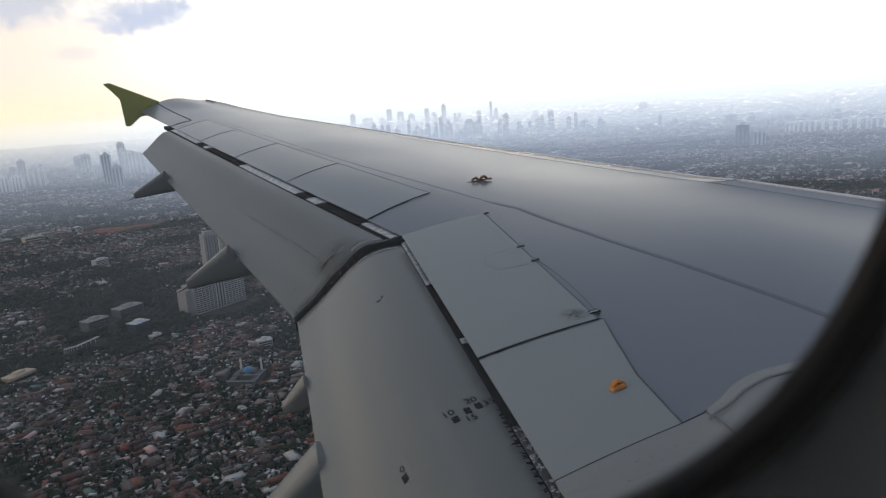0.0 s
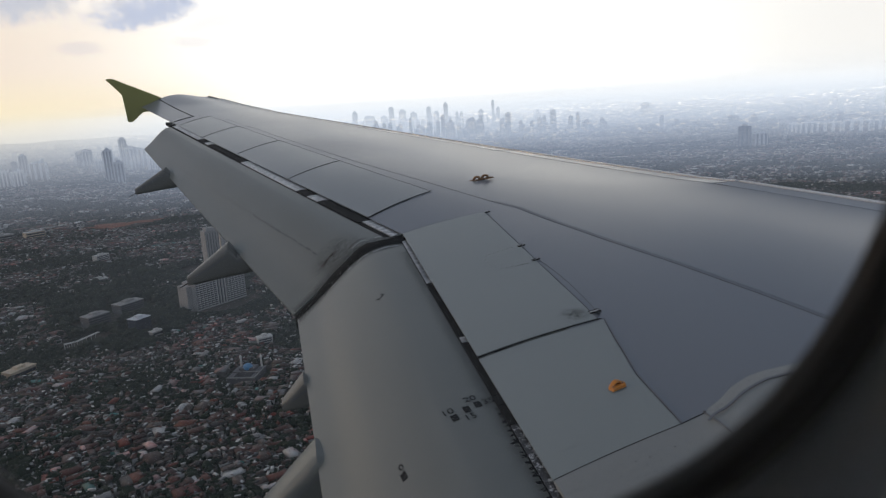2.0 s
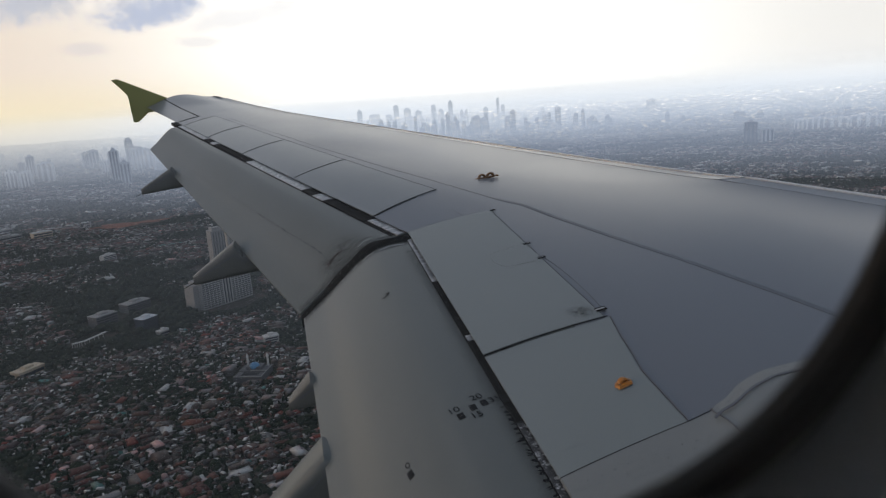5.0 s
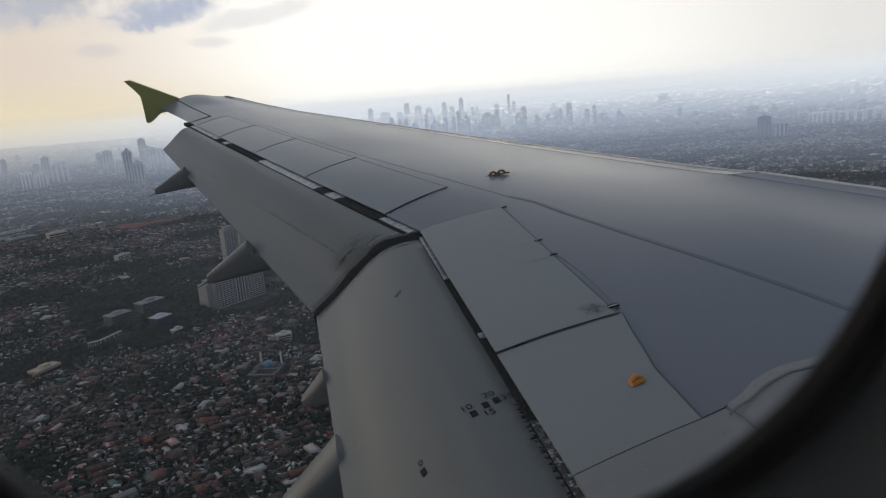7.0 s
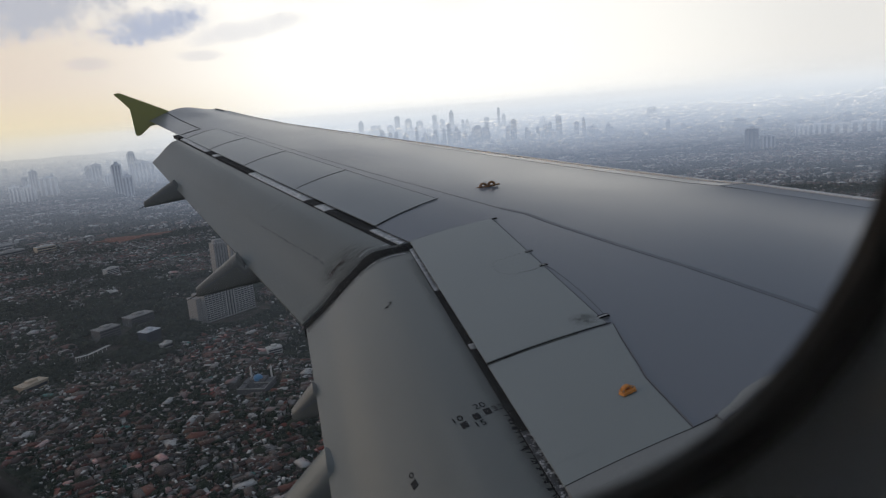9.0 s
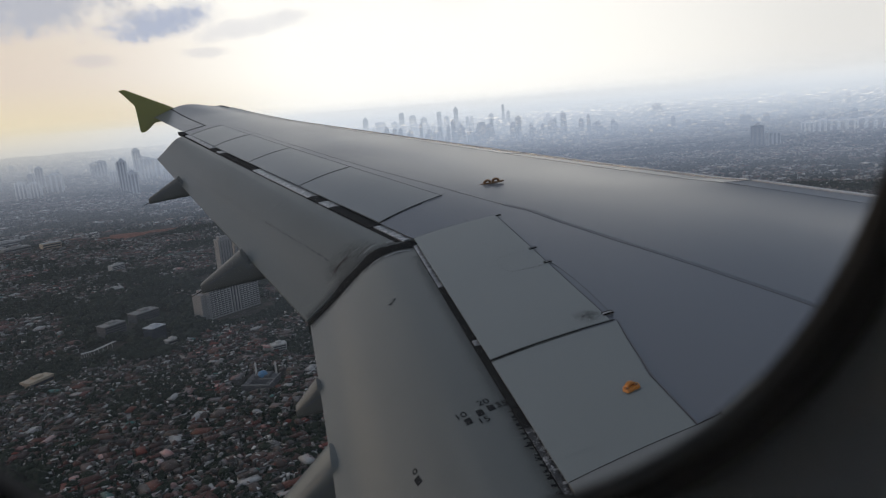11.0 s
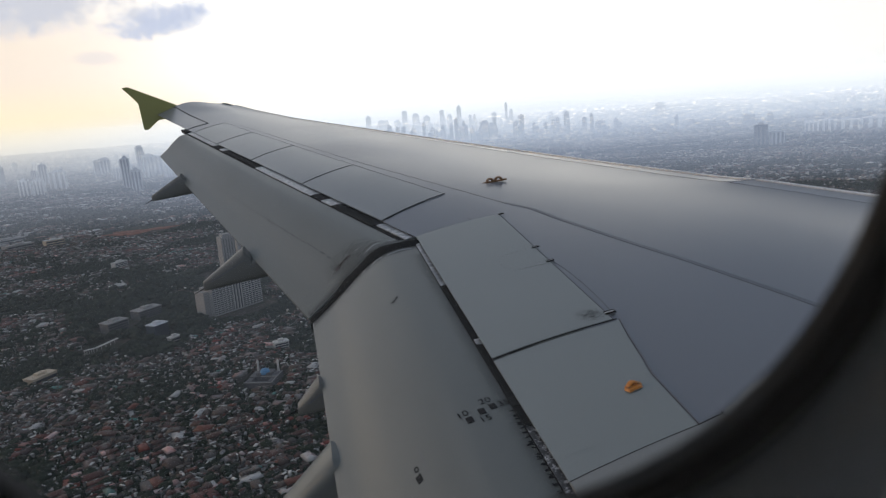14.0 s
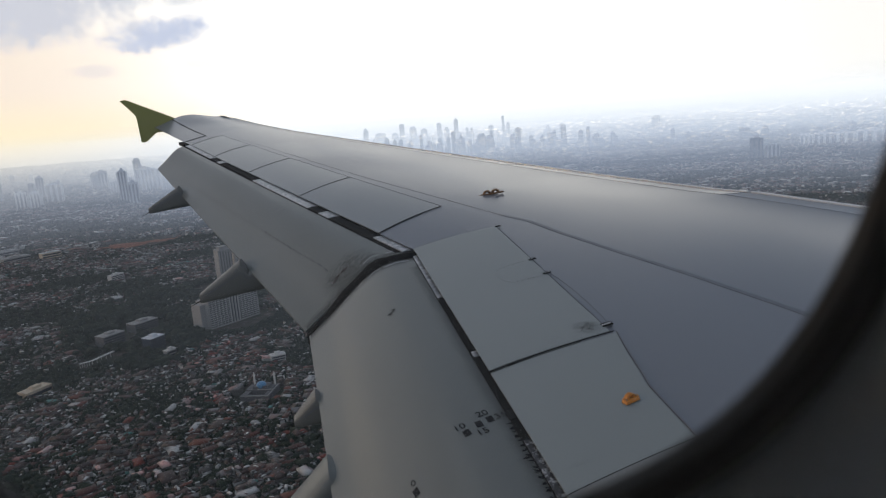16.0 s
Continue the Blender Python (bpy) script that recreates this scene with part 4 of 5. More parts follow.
def in_rows(az, R, pitch=11.5):
    """Draw houses up to the lines of their streets."""
    x, y = R * np.sin(np.radians(az)), R * np.cos(np.radians(az))
    a = quarter(x, y)
    u, v = x * np.cos(a) + y * np.sin(a), -x * np.sin(a) + y * np.cos(a)
    u = (np.floor(u / pitch) + 0.5) * pitch + rng.normal(0, 1.0, len(u))
    x, y = u * np.cos(a) - v * np.sin(a), u * np.sin(a) + v * np.cos(a)
    return np.degrees(np.arctan2(x, y)), np.hypot(x, y)


def houses(name, az, R, long_, wide, tall, pitch, label, roofs, stray=0.06):
    """Many small houses with hipped roofs in one mesh."""
    x, y, z, sc = spot(az, R)
    k = len(x)
    th = quarter(R * np.sin(np.radians(az)), R * np.cos(np.radians(az))) + rng.normal(0, stray, k) + rng.integers(0, 2, k) * math.pi / 2
    hl, hw, h, ph = long_ * sc / 2, wide * sc / 2, tall * sc, pitch * sc
    c, s = np.cos(th), np.sin(th)

    def pt(u, v, w):
        return np.stack([x + c * u - s * v, y + s * u + c * v, z + w], -1)
    o = 1.07
    V = np.stack([pt(-hl, -hw, 0 * h - 1), pt(hl, -hw, 0 * h - 1), pt(hl, hw, 0 * h - 1), pt(-hl, hw, 0 * h - 1), pt(-hl, -hw, h), pt(hl, -hw, h), pt(hl, hw, h), pt(-hl, hw, h),
                  pt(-hl * o, -hw * o, h), pt(hl * o, -hw * o, h), pt(hl * o, hw * o, h), pt(-hl * o, hw * o, h), pt(-hl * 0.55, 0 * hw, h + ph), pt(hl * 0.55, 0 * hw, h + ph)], 1).reshape(-1, 3)
    F = [(0, 1, 5, 4), (1, 2, 6, 5), (2, 3, 7, 6), (3, 0, 4, 7), (8, 9, 13, 12), (10, 11, 12, 13), (9, 10, 13), (11, 8, 12), (8, 11, 10, 9)]
    fl = np.array([i for f_ in F for i in f_])
    loops = (np.arange(k)[:, None] * 14 + fl[None]).ravel()
    fn = np.tile([len(f_) for f_ in F], k)
    mi = np.tile([0, 0, 0, 0, 1, 1, 1, 1, 1], k)
    ob = mesh_object(name, V, fn, loops, mi, [wall_mat, roofs])
    return tagged(ob, label, "houses", kind="stuff")


def ico(sub):
    b = bmesh.new()
    bmesh.ops.create_icosphere(b, subdivisions=sub, radius=1)
    v = np.array([q.co[:] for q in b.verts])
    f_ = np.array([[q.index for q in t.verts] for t in b.faces])
    b.free()
    return v, f_


def trees(name, az, R, size, sub, label):
    x, y, z, sc = spot(az, R)
    k = len(x)
    v, f_ = ico(sub)
    jit = rng.uniform(0.45, 1.40, (k, len(v), 1)) * rng.uniform(0.6, 1.6, (k, 1, 3))
    rad = (size * sc)[:, None, None]
    V = v[None] * jit * rad * np.array([1, 1, 0.7]) + np.stack([x, y, z + (0.75 * size + 1.5) * sc], -1)[:, None]
    loops = (np.arange(k)[:, None, None] * len(v) + f_[None]).ravel()
    ob = mesh_object(name, V.reshape(-1, 3), np.full(k * len(f_), 3), loops, np.zeros(k * len(f_)), [leaf_mat])
    return tagged(ob, label, "trees", kind="stuff")


def fill(R0, R1, per_house, per_tree, ls, sub, roofs=roof_mat):
    az, R = scatter(R0, R1, per_house)
    x, y = R * np.sin(np.radians(az)), R * np.cos(np.radians(az))
    ok = keep_clear(az, R) & ~park(az, R) & (patches(x, y) < rng.uniform(0.39, 0.55, len(az))) & off_street(x, y, max(1.0, ls / 8))
    az, R = az[ok], R[ok]
    if ls < 8:
        az, R = in_rows(az, R)
    k = len(az)
    big = rng.random(k) ** 6
    L = ls * rng.uniform(0.7, 1.45, k) * (1 + 1.6 * big)
    W = L * rng.uniform(0.5, 0.85, k)
    houses("houses", az, R, L, W, np.where(big > 0.5, 7.0, rng.uniform(3, 8, k)) * (ls / 7) ** 0.4, np.where(rng.random(k) < 0.3, 0.15, rng.uniform(0.8, 2.6, k)) * (ls / 7) ** 0.3, "dense low houses with tiled and metal roofs", roofs)
    az, R = scatter(R0, R1, per_tree)
    x, y = R * np.sin(np.radians(az)), R * np.cos(np.radians(az))
    ok = keep_clear(az, R) & (patches(x, y) > rng.uniform(0.02, 0.50, len(az)))
    az, R = az[ok], R[ok]
    trees("tree_canopy", az, R, ls / 7 * (1.6 + 4.0 * rng.random(len(az)) ** 1.7), sub, "dark green tree canopy between the houses")


CLEAR += [(-7.0, 1010, 62), (-7.6, 1260, 50), (-16.3, 1003, 34), (-13.9, 1053, 38), (-13.3, 934, 24), (-17.2, 925, 34), (-5.7, 690, 30), (-13.3, 2010, 105), (-19.25, 1948, 30), (-22.1, 2150, 45), (-21.5, 2000, 40), (-15.2, 1481, 24), (-15.6, 1273, 20), (-3.94, 790, 14), (-12.2, 890, 12), (-21.8, 852, 20)]
fill(380, 1000, 38, 8, 5.5, 1)
fill(1000, 2000, 54, 28, 6.4, 1)


def bits(R0, R1, per, ls):
    """Sheds, tanks, walls and vehicles between the houses: small bright and dark pieces."""
    az, R = scatter(R0, R1, per)
    x, y = R * np.sin(np.radians(az)), R * np.cos(np.radians(az))
    ok = keep_clear(az, R) & ~park(az, R) & (patches(x, y) < rng.uniform(0.3, 0.66, len(az)))
    az, R = az[ok], R[ok]
    k = len(az)
    L = ls * rng.uniform(0.5, 1.6, k)
    houses("sheds", az, R, L, L * rng.uniform(0.15, 0.6, k), rng.uniform(2.5, 7.5, k), rng.uniform(0.1, 0.9, k), "small sheds, tanks and walls between the houses", shed_mat, 0.7)


bits(380, 1000, 16, 3.4)
bits(1000, 2000, 38, 5.2)
bits(2000, 4500, 190, 6.5)
bits(4500, 9000, 1500, 20.0)
bits(9000, 15000, 5000, 34.0)
fill(2000, 4500, 230, 420, 9.5, 1, far_roofs)
fill(4500, 8000, 1800, 4500, 26, 1, far_roofs)
fill(8000, 15000, 6000, 16000, 42, 1, far_roofs)

# the wooded grounds of the offices
az, R = scatter(820, 1180, 62)
ok = park(az, R) & keep_clear(az, R)
trees("tree_canopy", az[ok], R[ok], rng.uniform(3.0, 6.8, ok.sum()), 2, "dark trees of the office grounds")
# a wooded belt round the apartment slab
az, R = scatter(1040, 1330, 75)
x, y = R * np.sin(np.radians(az)), R * np.cos(np.radians(az))
ok = (az < -4) & (az > -19.5) & keep_clear(az, R) & (np.abs(R - 1180 - 60 * np.sin(x * 0.02)) < 95 + 45 * np.sin(x * 0.037 + 1) + rng.uniform(-25, 25, len(az)))
trees("tree_canopy", az[ok], R[ok], rng.uniform(3.5, 7.5, ok.sum()), 2, "wooded belt of dark green trees")

# ---------------------------------------------------------------- larger buildings
concrete = surface("pale concrete", (0.36, 0.35, 0.33), 0.8, 0.0, 0.1, 0.5, 0.05, 0.02)
dark_concrete = surface("dark concrete", (0.14, 0.14, 0.143), 0.85, 0.0, 0.2, 0.5, 0.08, 0.02)
white_wall = surface("white plaster", (0.64, 0.62, 0.58), 0.75, 0.0, 0.06, 0.5, 0.06, 0.02)
tower_grey = surface("grey cladding", (0.46, 0.50, 0.56), 0.5, 0.0, 0.12, 0.3, 0.02, 0.02)
tower_pale = surface("pale cladding", (0.66, 0.68, 0.70), 0.55, 0.0, 0.1, 0.3, 0.02, 0.02)
tower_blue = surface("blue glass cladding", (0.045, 0.06, 0.085), 0.25, 0.0, 0.15, 0.3, 0.02, 0.02)
dark_glass = surface("dark window glass", (0.045, 0.05, 0.06), 0.2, 0.0, 0.2, 0.5, 0.1, 0.01)
grey_glass = surface("grey window glass", (0.13, 0.13, 0.135), 0.3, 0.0, 0.2, 0.5, 0.1, 0.01)
cream = surface("cream sign board", (0.62, 0.50, 0.36), 0.7, 0.0, 0.1, 0.5, 0.1, 0.01)
dome_blue = surface("blue dome tiles", (0.10, 0.28, 0.48), 0.4, 0.0, 0.15, 1.0, 0.2, 0.02)
soil = surface("orange soil", (0.25, 0.08, 0.04), 0.95, 0.0, 0.25, 0.2, 0.02, 0.05)


def box(bm, x0, x1, y0, y1, z0, z1):
    bmesh.ops.create_cube(bm, size=1, matrix=Matrix.Translation(((x0 + x1) / 2, (y0 + y1) / 2, (z0 + z1) / 2)) @ Matrix.Diagonal((x1 - x0, y1 - y0, z1 - z0, 1)))


def site(az, R, turn=0.0):
    """The pose of a building: its front, -y, looks towards the aircraft when turn is 0."""
    x, y, z, k = spot(az, R)
    return Matrix.Translation((float(x), float(y), float(z))) @ Matrix.Rotation(radians(-az + turn), 4, "Z") @ Matrix.Scale(float(k), 4)


def shared(name, me, parent, places):
    for q in places:
        o = new(name, me)
        o.parent, o.location = parent, q


# apartment slab with stacked balconies
slab = thing("apartment_building", "white apartment slab with rows of balconies among trees", "building", site(-7.1, 1009, 35))
bm = bmesh.new()
box(bm, -42, 42, -8, 8, -2, 49)
box(bm, -50, -42, 1, 22, -2, 36)
box(bm, -42, -24, 8, 22, -2, 40)
part("wall", bm, concrete, slab, smooth=False)
bm = bmesh.new()
box(bm, -14, 12, -9, -6, 49, 56)
part("sign_board", bm, cream, slab, "cream board on the roof", smooth=False)
for a, b in ((-38, -17), (16, 38)):
    bm = bmesh.new()
    box(bm, a, b, -6, 6, 49, 51.5)
    part("roof", bm, concrete, slab, smooth=False)
bm = bmesh.new()
box(bm, -1.9, 1.9, -0.15, 0.15, 0.2, 2.4)
pane_me = part("pane", bm, dark_glass, slab, smooth=False)
bm = bmesh.new()
box(bm, -2.2, 2.2, -1.5, 0, -0.12, 0.12)
box(bm, -2.2, 2.2, -1.6, -1.4, -0.12, 1.0)
balcony = part("balcony", bm, white_wall, slab, smooth=False)
places = [(x, -8, 1.5 + 2.95 * f_) for f_ in range(16) for x in (-39, -33.2, -27.4, -21.6, -15.8, -10, 11, 16.6, 22.2, 27.8, 33.4, 39)]
pane_me.location, balcony.location = places[0], places[0]
shared("pane", pane_me.data, slab, places[1:])
shared("balcony", balcony.data, slab, places[1:])
bm = bmesh.new()
for x0 in (-6.5, -1.5, 3.5):
    box(bm, x0, x0 + 2.2, -8.25, -8, 2, 47)
part("stair_glazing", bm, dark_glass, slab, smooth=False)
bm = bmesh.new()
for x0 in (-7.3, -2.6, 2.4, 6.2):
    box(bm, x0, x0 + 0.8, -8.9, -8, 0, 49)
part("fin", bm, white_wall, slab, smooth=False)


def striped_tower(az, R, turn, wide, deep, tall, mat, fin_mat, label, fins):
    t_ = thing("tower_block", label, "building", site(az, R, turn), group="apartment towers")
    bm = bmesh.new()
    box(bm, -wide / 2, wide / 2, -deep / 2, deep / 2, -2, tall)
    part("wall", bm, mat, t_, smooth=False)
    bm = bmesh.new()
    box(bm, -wide / 3, wide / 3, -deep / 3, deep / 3, tall, tall + 5)
    part("plant_room", bm, concrete, t_, smooth=False)
    for k in range(fins):
        x0 = -wide / 2 + wide * (k + 0.5) / fins
        bm = bmesh.new()
        box(bm, x0 - 0.9, x0 + 0.9, -deep / 2 - 1.0, -deep / 2, 0, tall)
        part("fin", bm, fin_mat, t_, smooth=False)
        bm = bmesh.new()
        box(bm, x0 + 1.0, x0 + wide / fins * 0.5, -deep / 2 - 0.2, -deep / 2, 3, tall - 3)
        part("window_strip", bm, grey_glass, t_, smooth=False)
    return t_


striped_tower(-7.2, 1245, 20, 24, 22, 72, concrete, concrete, "grey apartment tower with vertical strips", 5)
striped_tower(-6.2, 1262, 20, 12, 20, 73, white_wall, white_wall, "white-striped apartment tower behind the slab", 3)
striped_tower(-5.4, 1330, 25, 17, 20, 70, concrete, concrete, "plain grey apartment tower", 3)


def low_block(az, R, turn, wide, deep, tall, mat, roof_mat_, label, floors):
    t_ = thing("office_block", label, "building", site(az, R, turn))
    bm = bmesh.new()
    box(bm, -wide / 2, wide / 2, -deep / 2, deep / 2, -2, tall)
    part("wall", bm, mat, t_, smooth=False)
    bm = bmesh.new()
    box(bm, -wide / 2 - 0.4, wide / 2 + 0.4, -deep / 2 - 0.4, deep / 2 + 0.4, tall, tall + 0.8)
    box(bm, -wide / 6, wide / 5, -deep / 5, deep / 4, tall + 0.8, tall + 3.4)
    part("roof", bm, roof_mat_, t_, smooth=False)
    for k in range(floors):
        z0 = 1.2 + (tall - 1) / floors * k
        bm = bmesh.new()
        box(bm, -wide / 2 + 1, wide / 2 - 1, -deep / 2 - 0.12, -deep / 2, z0, z0 + (tall / floors) * 0.5)
        part("window_strip", bm, dark_glass, t_, smooth=False)


low_block(-16.3, 1003, 32, 31, 19, 14, dark_concrete, concrete, "grey office block with a pale roof", 4)
low_block(-13.9, 1053, 34, 38, 20, 12, dark_concrete, concrete, "dark flat-roofed block among trees", 4)
low_block(-13.3, 934, 38, 22, 17, 17, tower_blue, tower_pale, "blue glazed cube-shaped office", 6)

low_block(-19.25, 1948, 20, 44, 22, 18, cream, white_wall, "cream hall with a pale roof", 3)
low_block(-22.1, 2150, 25, 78, 34, 12, concrete, concrete, "long grey market hall", 2)
low_block(-21.5, 2000, 25, 66, 30, 12, concrete, concrete, "long grey market hall", 2)
low_block(-15.2, 1481, 40, 30, 12, 14, white_wall, white_wall, "white apartment house of several floors", 4)
low_block(-15.6, 1273, 10, 26, 14, 8, concrete, white_wall, "low pavilion at the park's edge", 2)
low_block(-3.94, 790, 12, 17, 11, 9, white_wall, white_wall, "white flat-roofed house among trees", 3)
low_block(-12.2, 890, 30, 15, 9, 8, concrete, white_wall, "pale house with a white roof", 2)
low_block(-21.8, 852, 35, 30, 15, 7, cream, cream, "long house with a cream tiled roof", 1)

# long white canopy roof in two wings
canopy = thing("canopy_roof", "long white canopy roof in two wings", "roof", site(-17.4, 924, 20))
for a, b, turn in ((-22, -9, 10), (-9, 28, -24)):
    bm = bmesh.new()
    box(bm, 0, b - a, -2, 2, 5, 5.6)
    for k in range(5):
        box(bm, (b - a) * k / 5, (b - a) * k / 5 + 0.5, -1.5, -1, -1, 5)
    o = part("wing_roof", bm, white_wall, canopy, smooth=False)
    o.matrix_basis = Matrix.Translation((a, 0 if turn > 0 else -3, 0)) @ Matrix.Rotation(radians(-turn), 4, "Z")

# mosque with a blue dome
mosque = thing("mosque", "grey mosque with a blue dome and white minarets", "mosque", site(-5.7, 690, -25))
bm = bmesh.new()
box(bm, -15, 15, -2, 14, -1, 7)
box(bm, -15, -9, -16, -2, -1, 6)
box(bm, 9, 15, -16, -2, -1, 6)
box(bm, -9, 9, -16, -12, -1, 6)
box(bm, -8, 8, 0, 12, 7, 10)
part("hall", bm, dark_concrete, mosque, smooth=False)
bm = bmesh.new()
bmesh.ops.create_uvsphere(bm, u_segments=24, v_segments=12, radius=5, matrix=Matrix.Translation((0, 4, 10)) @ Matrix.Diagonal((1, 1, 0.8, 1)))
part("dome", bm, dome_blue, mosque, "blue tiled dome")
for x0 in (-11, 11):
    bm = bmesh.new()
    bmesh.ops.create_cone(bm, cap_ends=True, segments=10, radius1=1.3, radius2=1.0, depth=17, matrix=Matrix.Translation((x0, 13, 9)))
    bmesh.ops.create_cone(bm, cap_ends=True, segments=10, radius1=1.6, radius2=0.1, depth=3.5, matrix=Matrix.Translation((x0, 13, 19)))
    part("minaret", bm, white_wall, mosque)
bm = bmesh.new()
box(bm, -15, 15, -16.5, -16, 6, 6.8)
box(bm, 14.7, 15.2, -16, 14, 7, 7.8)
box(bm, -2, 15, -2.5, -2, 7, 7.9)
part("parapet", bm, concrete, mosque, smooth=False)

# bare soil
bm = bmesh.new()
x, y, z, k = spot(-13.3, 2010)
ring = []
for i in range(40):
    th = 2 * math.pi * i / 40
    w_ = 1 + 0.30 * math.sin(3 * th + 1) + 0.2 * math.sin(7 * th) + 0.12 * math.sin(11 * th + 2)
    ring.append(bm.verts.new((float(x) + 92 * w_ * math.cos(th), float(y) + 42 * w_ * math.sin(th) + 0.3 * 92 * math.cos(th), float(z) + 1.2)))
bm.faces.new(ring)
ob = part("bare_soil", bm, soil, None)
tagged(ob, "strip of bare orange soil among the houses", "soil", kind="structure")

# ---------------------------------------------------------------- towers of the city centre


def tower(az, R, wide, tall, mat, style, turn):
    t_ = thing("skyscraper", "hazy grey high-rise tower of the distant city centre", "skyscraper", site(az, R, turn), group="distant skyline")
    d = wide * (0.6 + 0.3 * ((style * 7) % 3) / 2)
    bm = bmesh.new()
    box(bm, -wide / 2, wide / 2, -d / 2, d / 2, -3, tall * (0.93 if style % 3 else 1.0))
    if style % 4 == 1:
        box(bm, wide / 2, wide * 0.72, -d / 2.4, d / 2.4, -3, tall * 0.72)
    part("shaft", bm, mat, t_, smooth=False)
    bm = bmesh.new()
    if style % 3 == 1:
        box(bm, -wide / 3.2, wide / 3.2, -d / 3, d / 3, tall * 0.93, tall)
    elif style % 3 == 2:
        bmesh.ops.create_cone(bm, cap_ends=True, segments=4, radius1=wide * 0.5, radius2=wide * 0.1, depth=tall * 0.09, matrix=Matrix.Translation((0, 0, tall * 0.97)) @ Matrix.Rotation(radians(45), 4, "Z"))
    else:
        box(bm, -wide / 5, wide / 5, -d / 5, d / 5, tall, tall + 8)
    part("crown", bm, tower_pale if mat is not tower_pale else tower_grey, t_, smooth=False)
    for k in range(3):
        x0 = -wide / 2 + wide * (k + 0.5) / 3
        bm = bmesh.new()
        box(bm, x0 - wide * 0.09, x0 + wide * 0.09, -d / 2 - 0.5, -d / 2, tall * 0.05, tall * 0.90)
        part("window_strip", bm, grey_glass, t_, smooth=False)


mats = (tower_grey, tower_pale, tower_blue)
MAIN = [(4.0, 72, 155), (4.4, 57, 160), (5.4, 90, 265), (6.5, 148, 200), (6.9, 52, 205), (7.8, 108, 200), (8.4, 90, 280), (9.3, 120, 250), (10.2, 105, 222), (11.5, 78, 260),
        (12.1, 92, 215), (12.9, 78, 302), (13.8, 53, 187), (14.2, 52, 193), (15.8, 90, 206), (16.8, 47, 286), (17.2, 62, 219), (20.4, 128, 123), (17.8, 64, 134)]
for i, (a_, w_, h_) in enumerate(MAIN):
    tower(a_, 7420, w_ * 0.62, h_ * 0.98, mats[i % 2], i, (i * 37) % 30 - 15)
PLACED = [(29.0, 6100, 75, 185, 2), (30.1, 6000, 160, 111, 2), (36.2, 3280, 52, 92, 2), (37.3, 3300, 52, 61, 1), (34.5, 6800, 50, 100, 1), (38.0, 6600, 57, 75, 0), (42.1, 7000, 40, 130, 0),
          (-18.2, 4200, 77, 105, 1), (-20.4, 3900, 48, 85, 1), (-19.6, 3850, 44, 82, 1), (-13.6, 3700, 41, 160, 1), (-13.0, 3500, 45, 100, 1)]
for i, (a_, r_, w_, h_, k_) in enumerate(PLACED):
    tower(a_, r_, w_, h_, mats[k_], i + 1, (i * 53) % 40 - 20)
for a_, r_, w_, h_ in ((-12.5, 5500, 49, 178), (-12.0, 4450, 60, 135), (-11.5, 4600, 80, 125), (-15.0, 5200, 63, 116)):
    tower(a_, r_, w_, h_, tower_grey, int(w_), 12)
for i, (a_, w_) in enumerate(((39.6, 60), (40.6, 78), (41.9, 110), (43.6, 120), (45.2, 90))):
    tower(a_, 4000 + 30 * i, w_, 58 + 4 * (i % 2), tower_pale, 3, -8)
tr_ = random.Random(11)
for k in range(105):
    a_ = tr_.choice((tr_.uniform(-1, 22), tr_.uniform(2, 19), tr_.uniform(4, 18), tr_.uniform(-24, -9), tr_.uniform(22, 48)))
    dense = -1 < a_ < 22
    tower(a_, tr_.uniform(6300, 7450), tr_.uniform(20, 46), tr_.uniform(60, 180) if dense else tr_.uniform(45, 100), mats[tr_.choice((0, 0, 1))], tr_.randint(0, 9), tr_.uniform(-30, 30))
# the nearer rows of the centre, close together, thinning out to both sides
for k in range(96):
    a_ = tr_.choice((tr_.uniform(1, 26), tr_.uniform(2, 19), tr_.gauss(10, 5)))
    tower(a_, tr_.uniform(5050, 5560), tr_.uniform(20, 42), tr_.choice((80, 110, 140, 165)) * tr_.uniform(0.8, 1.15), mats[tr_.choice((0, 1, 1))], tr_.randint(0, 9), tr_.uniform(-30, 30))
for k in range(22):
    tower(tr_.uniform(-25, -9), tr_.uniform(4000, 6000), tr_.uniform(24, 44), tr_.uniform(60, 135), mats[tr_.choice((0, 0, 1))], tr_.randint(0, 9), tr_.uniform(-30, 30))
for k in range(16):
    tower(tr_.uniform(19, 45), tr_.uniform(4600, 5560), tr_.uniform(24, 50), tr_.uniform(40, 95), mats[tr_.choice((0, 1, 2))], tr_.randint(0, 9), tr_.uniform(-30, 30))

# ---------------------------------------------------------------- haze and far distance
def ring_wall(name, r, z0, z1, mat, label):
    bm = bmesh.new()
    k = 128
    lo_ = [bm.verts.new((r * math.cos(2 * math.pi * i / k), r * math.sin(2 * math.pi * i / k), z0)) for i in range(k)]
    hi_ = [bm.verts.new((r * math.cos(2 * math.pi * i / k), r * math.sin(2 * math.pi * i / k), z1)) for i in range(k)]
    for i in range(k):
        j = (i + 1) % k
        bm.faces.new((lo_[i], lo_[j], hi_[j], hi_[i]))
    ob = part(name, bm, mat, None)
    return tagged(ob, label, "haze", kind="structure")


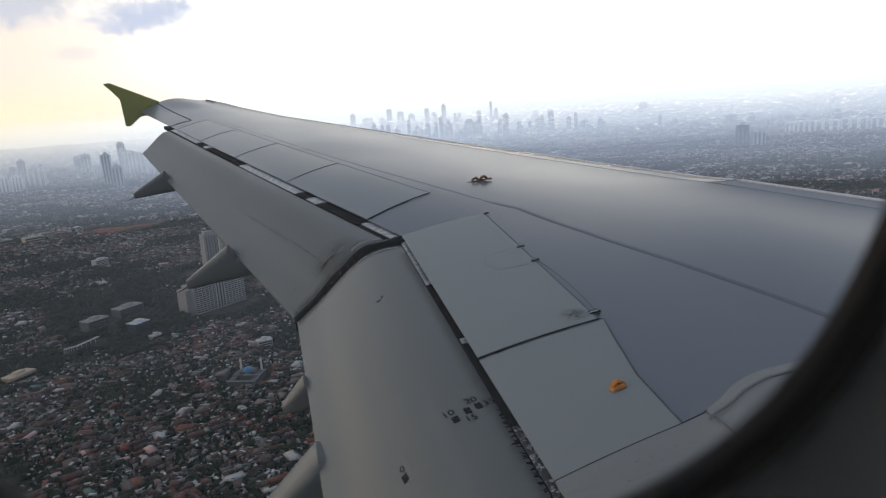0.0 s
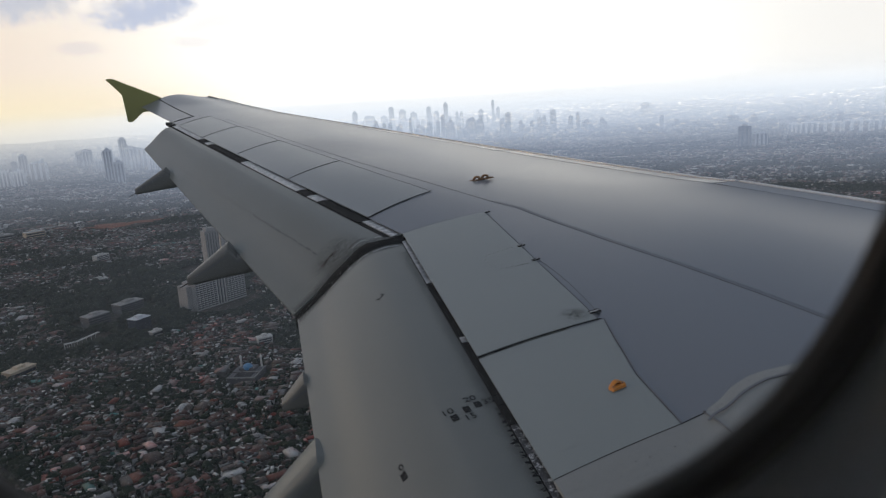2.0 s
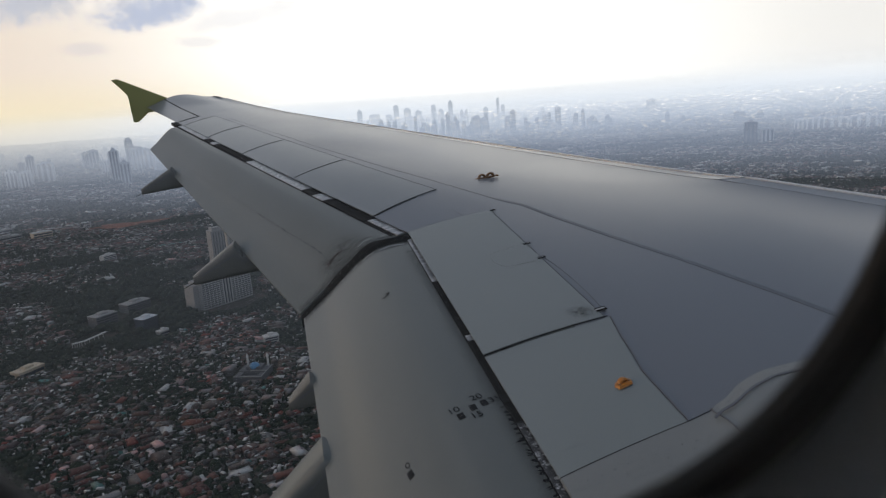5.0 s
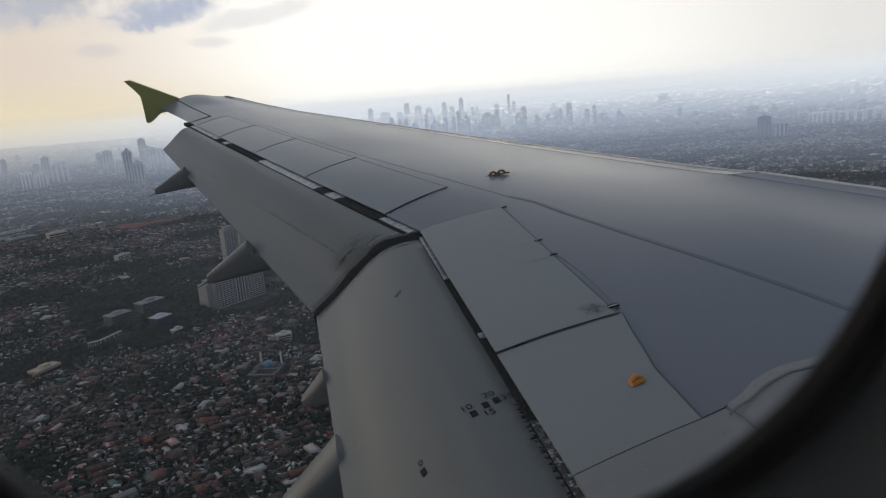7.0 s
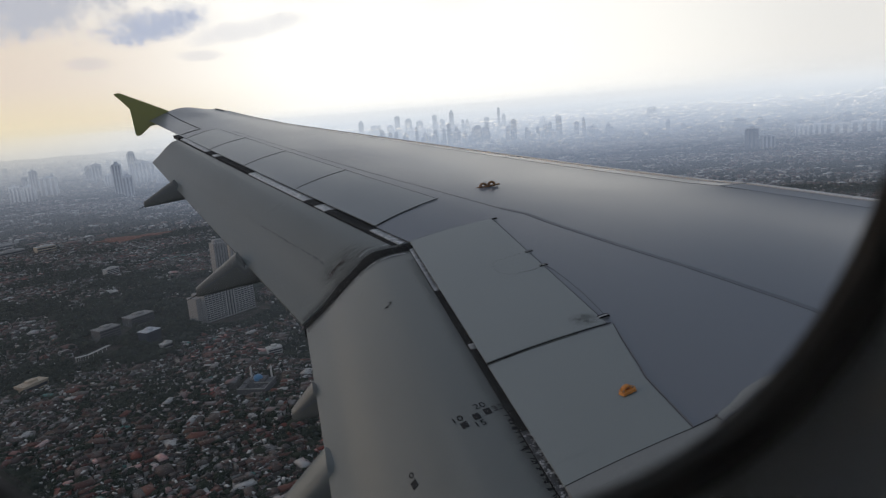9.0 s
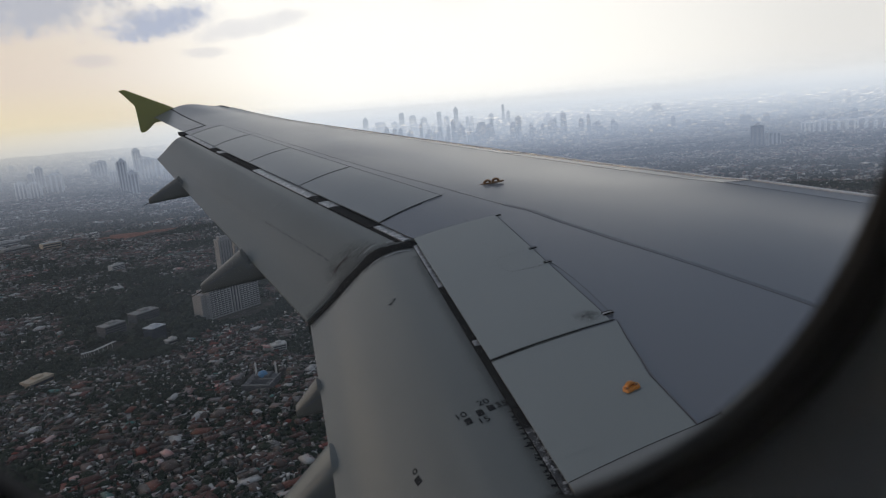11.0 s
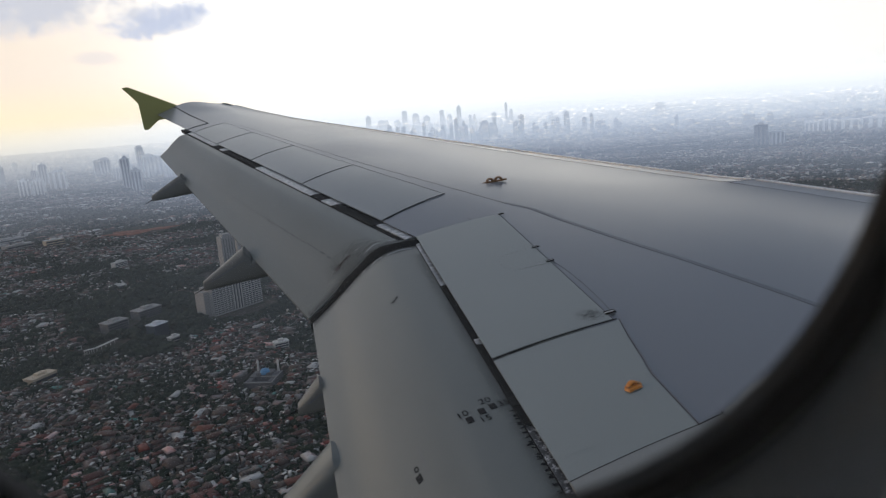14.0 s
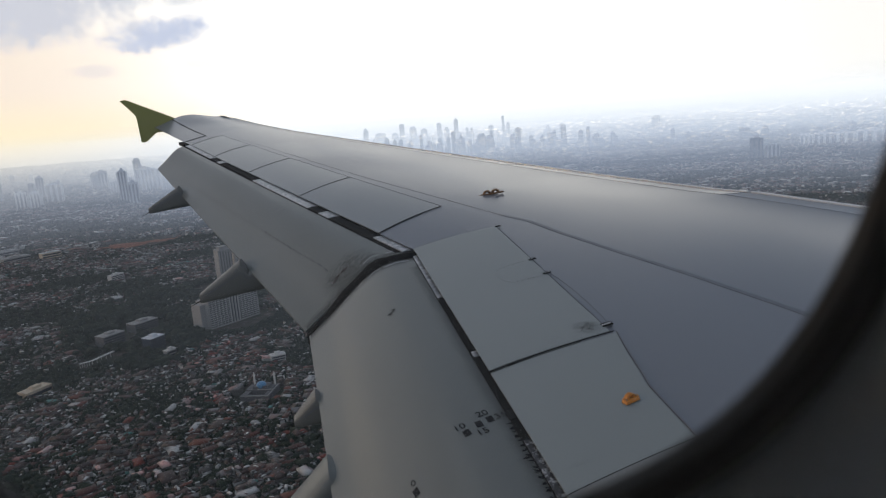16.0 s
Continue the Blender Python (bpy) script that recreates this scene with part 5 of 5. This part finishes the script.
# haze painted as emission on see-through rings, thicker with distance
HAZE = [(620, 0.135, (0.28, 0.32, 0.39)), (2000, 0.44, (0.60, 0.71, 0.93)), (3700, 0.52, (0.88, 0.99, 1.16)), (5600, 0.56, (1.06, 1.14, 1.25)), (7500, 0.82, (1.26, 1.27, 1.28)), (16000, 0, 0)]
for (R, dens, tint), (R_next, _, _) in zip(HAZE, HAZE[1:]):
    m, n = material("haze")
    pos = n.add("NewGeometry").outputs["Position"]
    xyz = n.add("SeparateXYZ", {0: pos})
    r_ = float(plan_r(R))
    z_base, z_full = ALT * (1 - r_ / R), ALT * (1 - r_ / R_next)
    body_ = n.add("MapRange", {0: xyz.outputs[2], 1: z_base, 2: z_full}).outputs[0]
    thin = n.math("MULTIPLY", n.smooth(xyz.outputs[2], ALT + r_ * (0.030 if R > 6000 else 0.060 if R > 5000 else 0.024 if R > 3000 else 0.004), ALT - r_ * (0.004 if R > 6000 else 0.028 if R > 3000 else 0.045)), body_)
    drift = n.noise(pos, 0.0014, 2.0)
    thin = n.math("MULTIPLY", n.math("MULTIPLY", thin, dens), n.math("ADD", 0.7, n.math("MULTIPLY", drift, 0.6)))
    west = n.smooth(n.math("DIVIDE", xyz.outputs[0], r_), -0.02, -0.40)
    thin = n.math("MULTIPLY", thin, n.math("SUBTRACT", 1.0, n.math("MULTIPLY", west, 0.34)))
    glow = n.mix(n.math("MULTIPLY", west, 0.7), tint, tuple(c * k for c, k in zip(tint, (0.86, 0.80, 0.74) if R < 3000 else (0.76, 0.69, 0.62) if R < 5000 else (0.86, 0.76, 0.61))))
    # the painted glow is dimmed far ahead and astern, away from the bright sky
    ahead = n.smooth(n.math("ABSOLUTE", n.math("DIVIDE", xyz.outputs[0], r_)), 0.78, 0.95)
    glow = n.mix(n.math("MULTIPLY", ahead, 0.85), glow, tuple(c * k for c, k in zip(tint, (0.30, 0.33, 0.40))))
    if R > 3000:
        # glowing flecks painted into the haze for far roofs that catch the light
        dots_ = n.noise(n.scaled(pos, (1, 1, 3.6)), 0.04, 3.0, 0.85)
        below = n.smooth(xyz.outputs[2], ALT - r_ * 0.004, ALT - r_ * 0.016)
        glow = n.mix(n.math("MULTIPLY", n.smooth(dots_, 0.56, 0.63), n.math("MULTIPLY", below, n.math("SUBTRACT", 1.0, n.math("MULTIPLY", n.math("ADD", west, ahead, True), 0.8)))), glow, (2.3, 2.15, 1.9))
    air_ = n.add("Emission", {"Color": glow, "Strength": 1.0})
    mx = n.add("MixShader", {0: thin, 1: n.add("BsdfTransparent").outputs[0], 2: air_.outputs[0]})
    ring_wall("backdrop", r_, -5 + float(ground_z(R)), ALT + r_ * (0.062 if 5000 < R < 7000 else 0.032), finish(m, n, mx.outputs[0]), "pale evening haze painted as glow over the far plain")

# horizon haze and its flecks painted as emission, warmer towards the tail
m, n = material("painted far haze")
zz = n.add("SeparateXYZ", {0: n.add("NewGeometry").outputs["Position"]})
pos = n.add("NewGeometry").outputs["Position"]
fleck = n.noise(n.scaled(pos, (1, 1, 4.0)), 0.03, 4.0, 0.75)
side_w = n.smooth(zz.outputs[0], -200, -1900)
land = n.mix(n.smooth(fleck, 0.52, 0.66), (1.08, 1.10, 1.12), (1.42, 1.38, 1.32))
land = n.mix(n.math("MULTIPLY", side_w, 0.8), land, (1.12, 0.97, 0.74))
air = n.mix(side_w, (1.38, 1.35, 1.30), (1.32, 1.13, 0.78))
col = n.mix(n.smooth(zz.outputs[2], ALT - 110, ALT + 30), land, air)
col = n.mix(n.math("MULTIPLY", n.smooth(n.math("ABSOLUTE", n.math("DIVIDE", zz.outputs[0], 4840)), 0.78, 0.95), 0.85), col, (0.42, 0.48, 0.58))
em = n.add("Emission", {"Color": col, "Strength": 1.0})
ring_wall("backdrop", 4840, 60, ALT + 60, finish(m, n, em.outputs[0]), "pale horizon haze painted as glow on a backdrop")
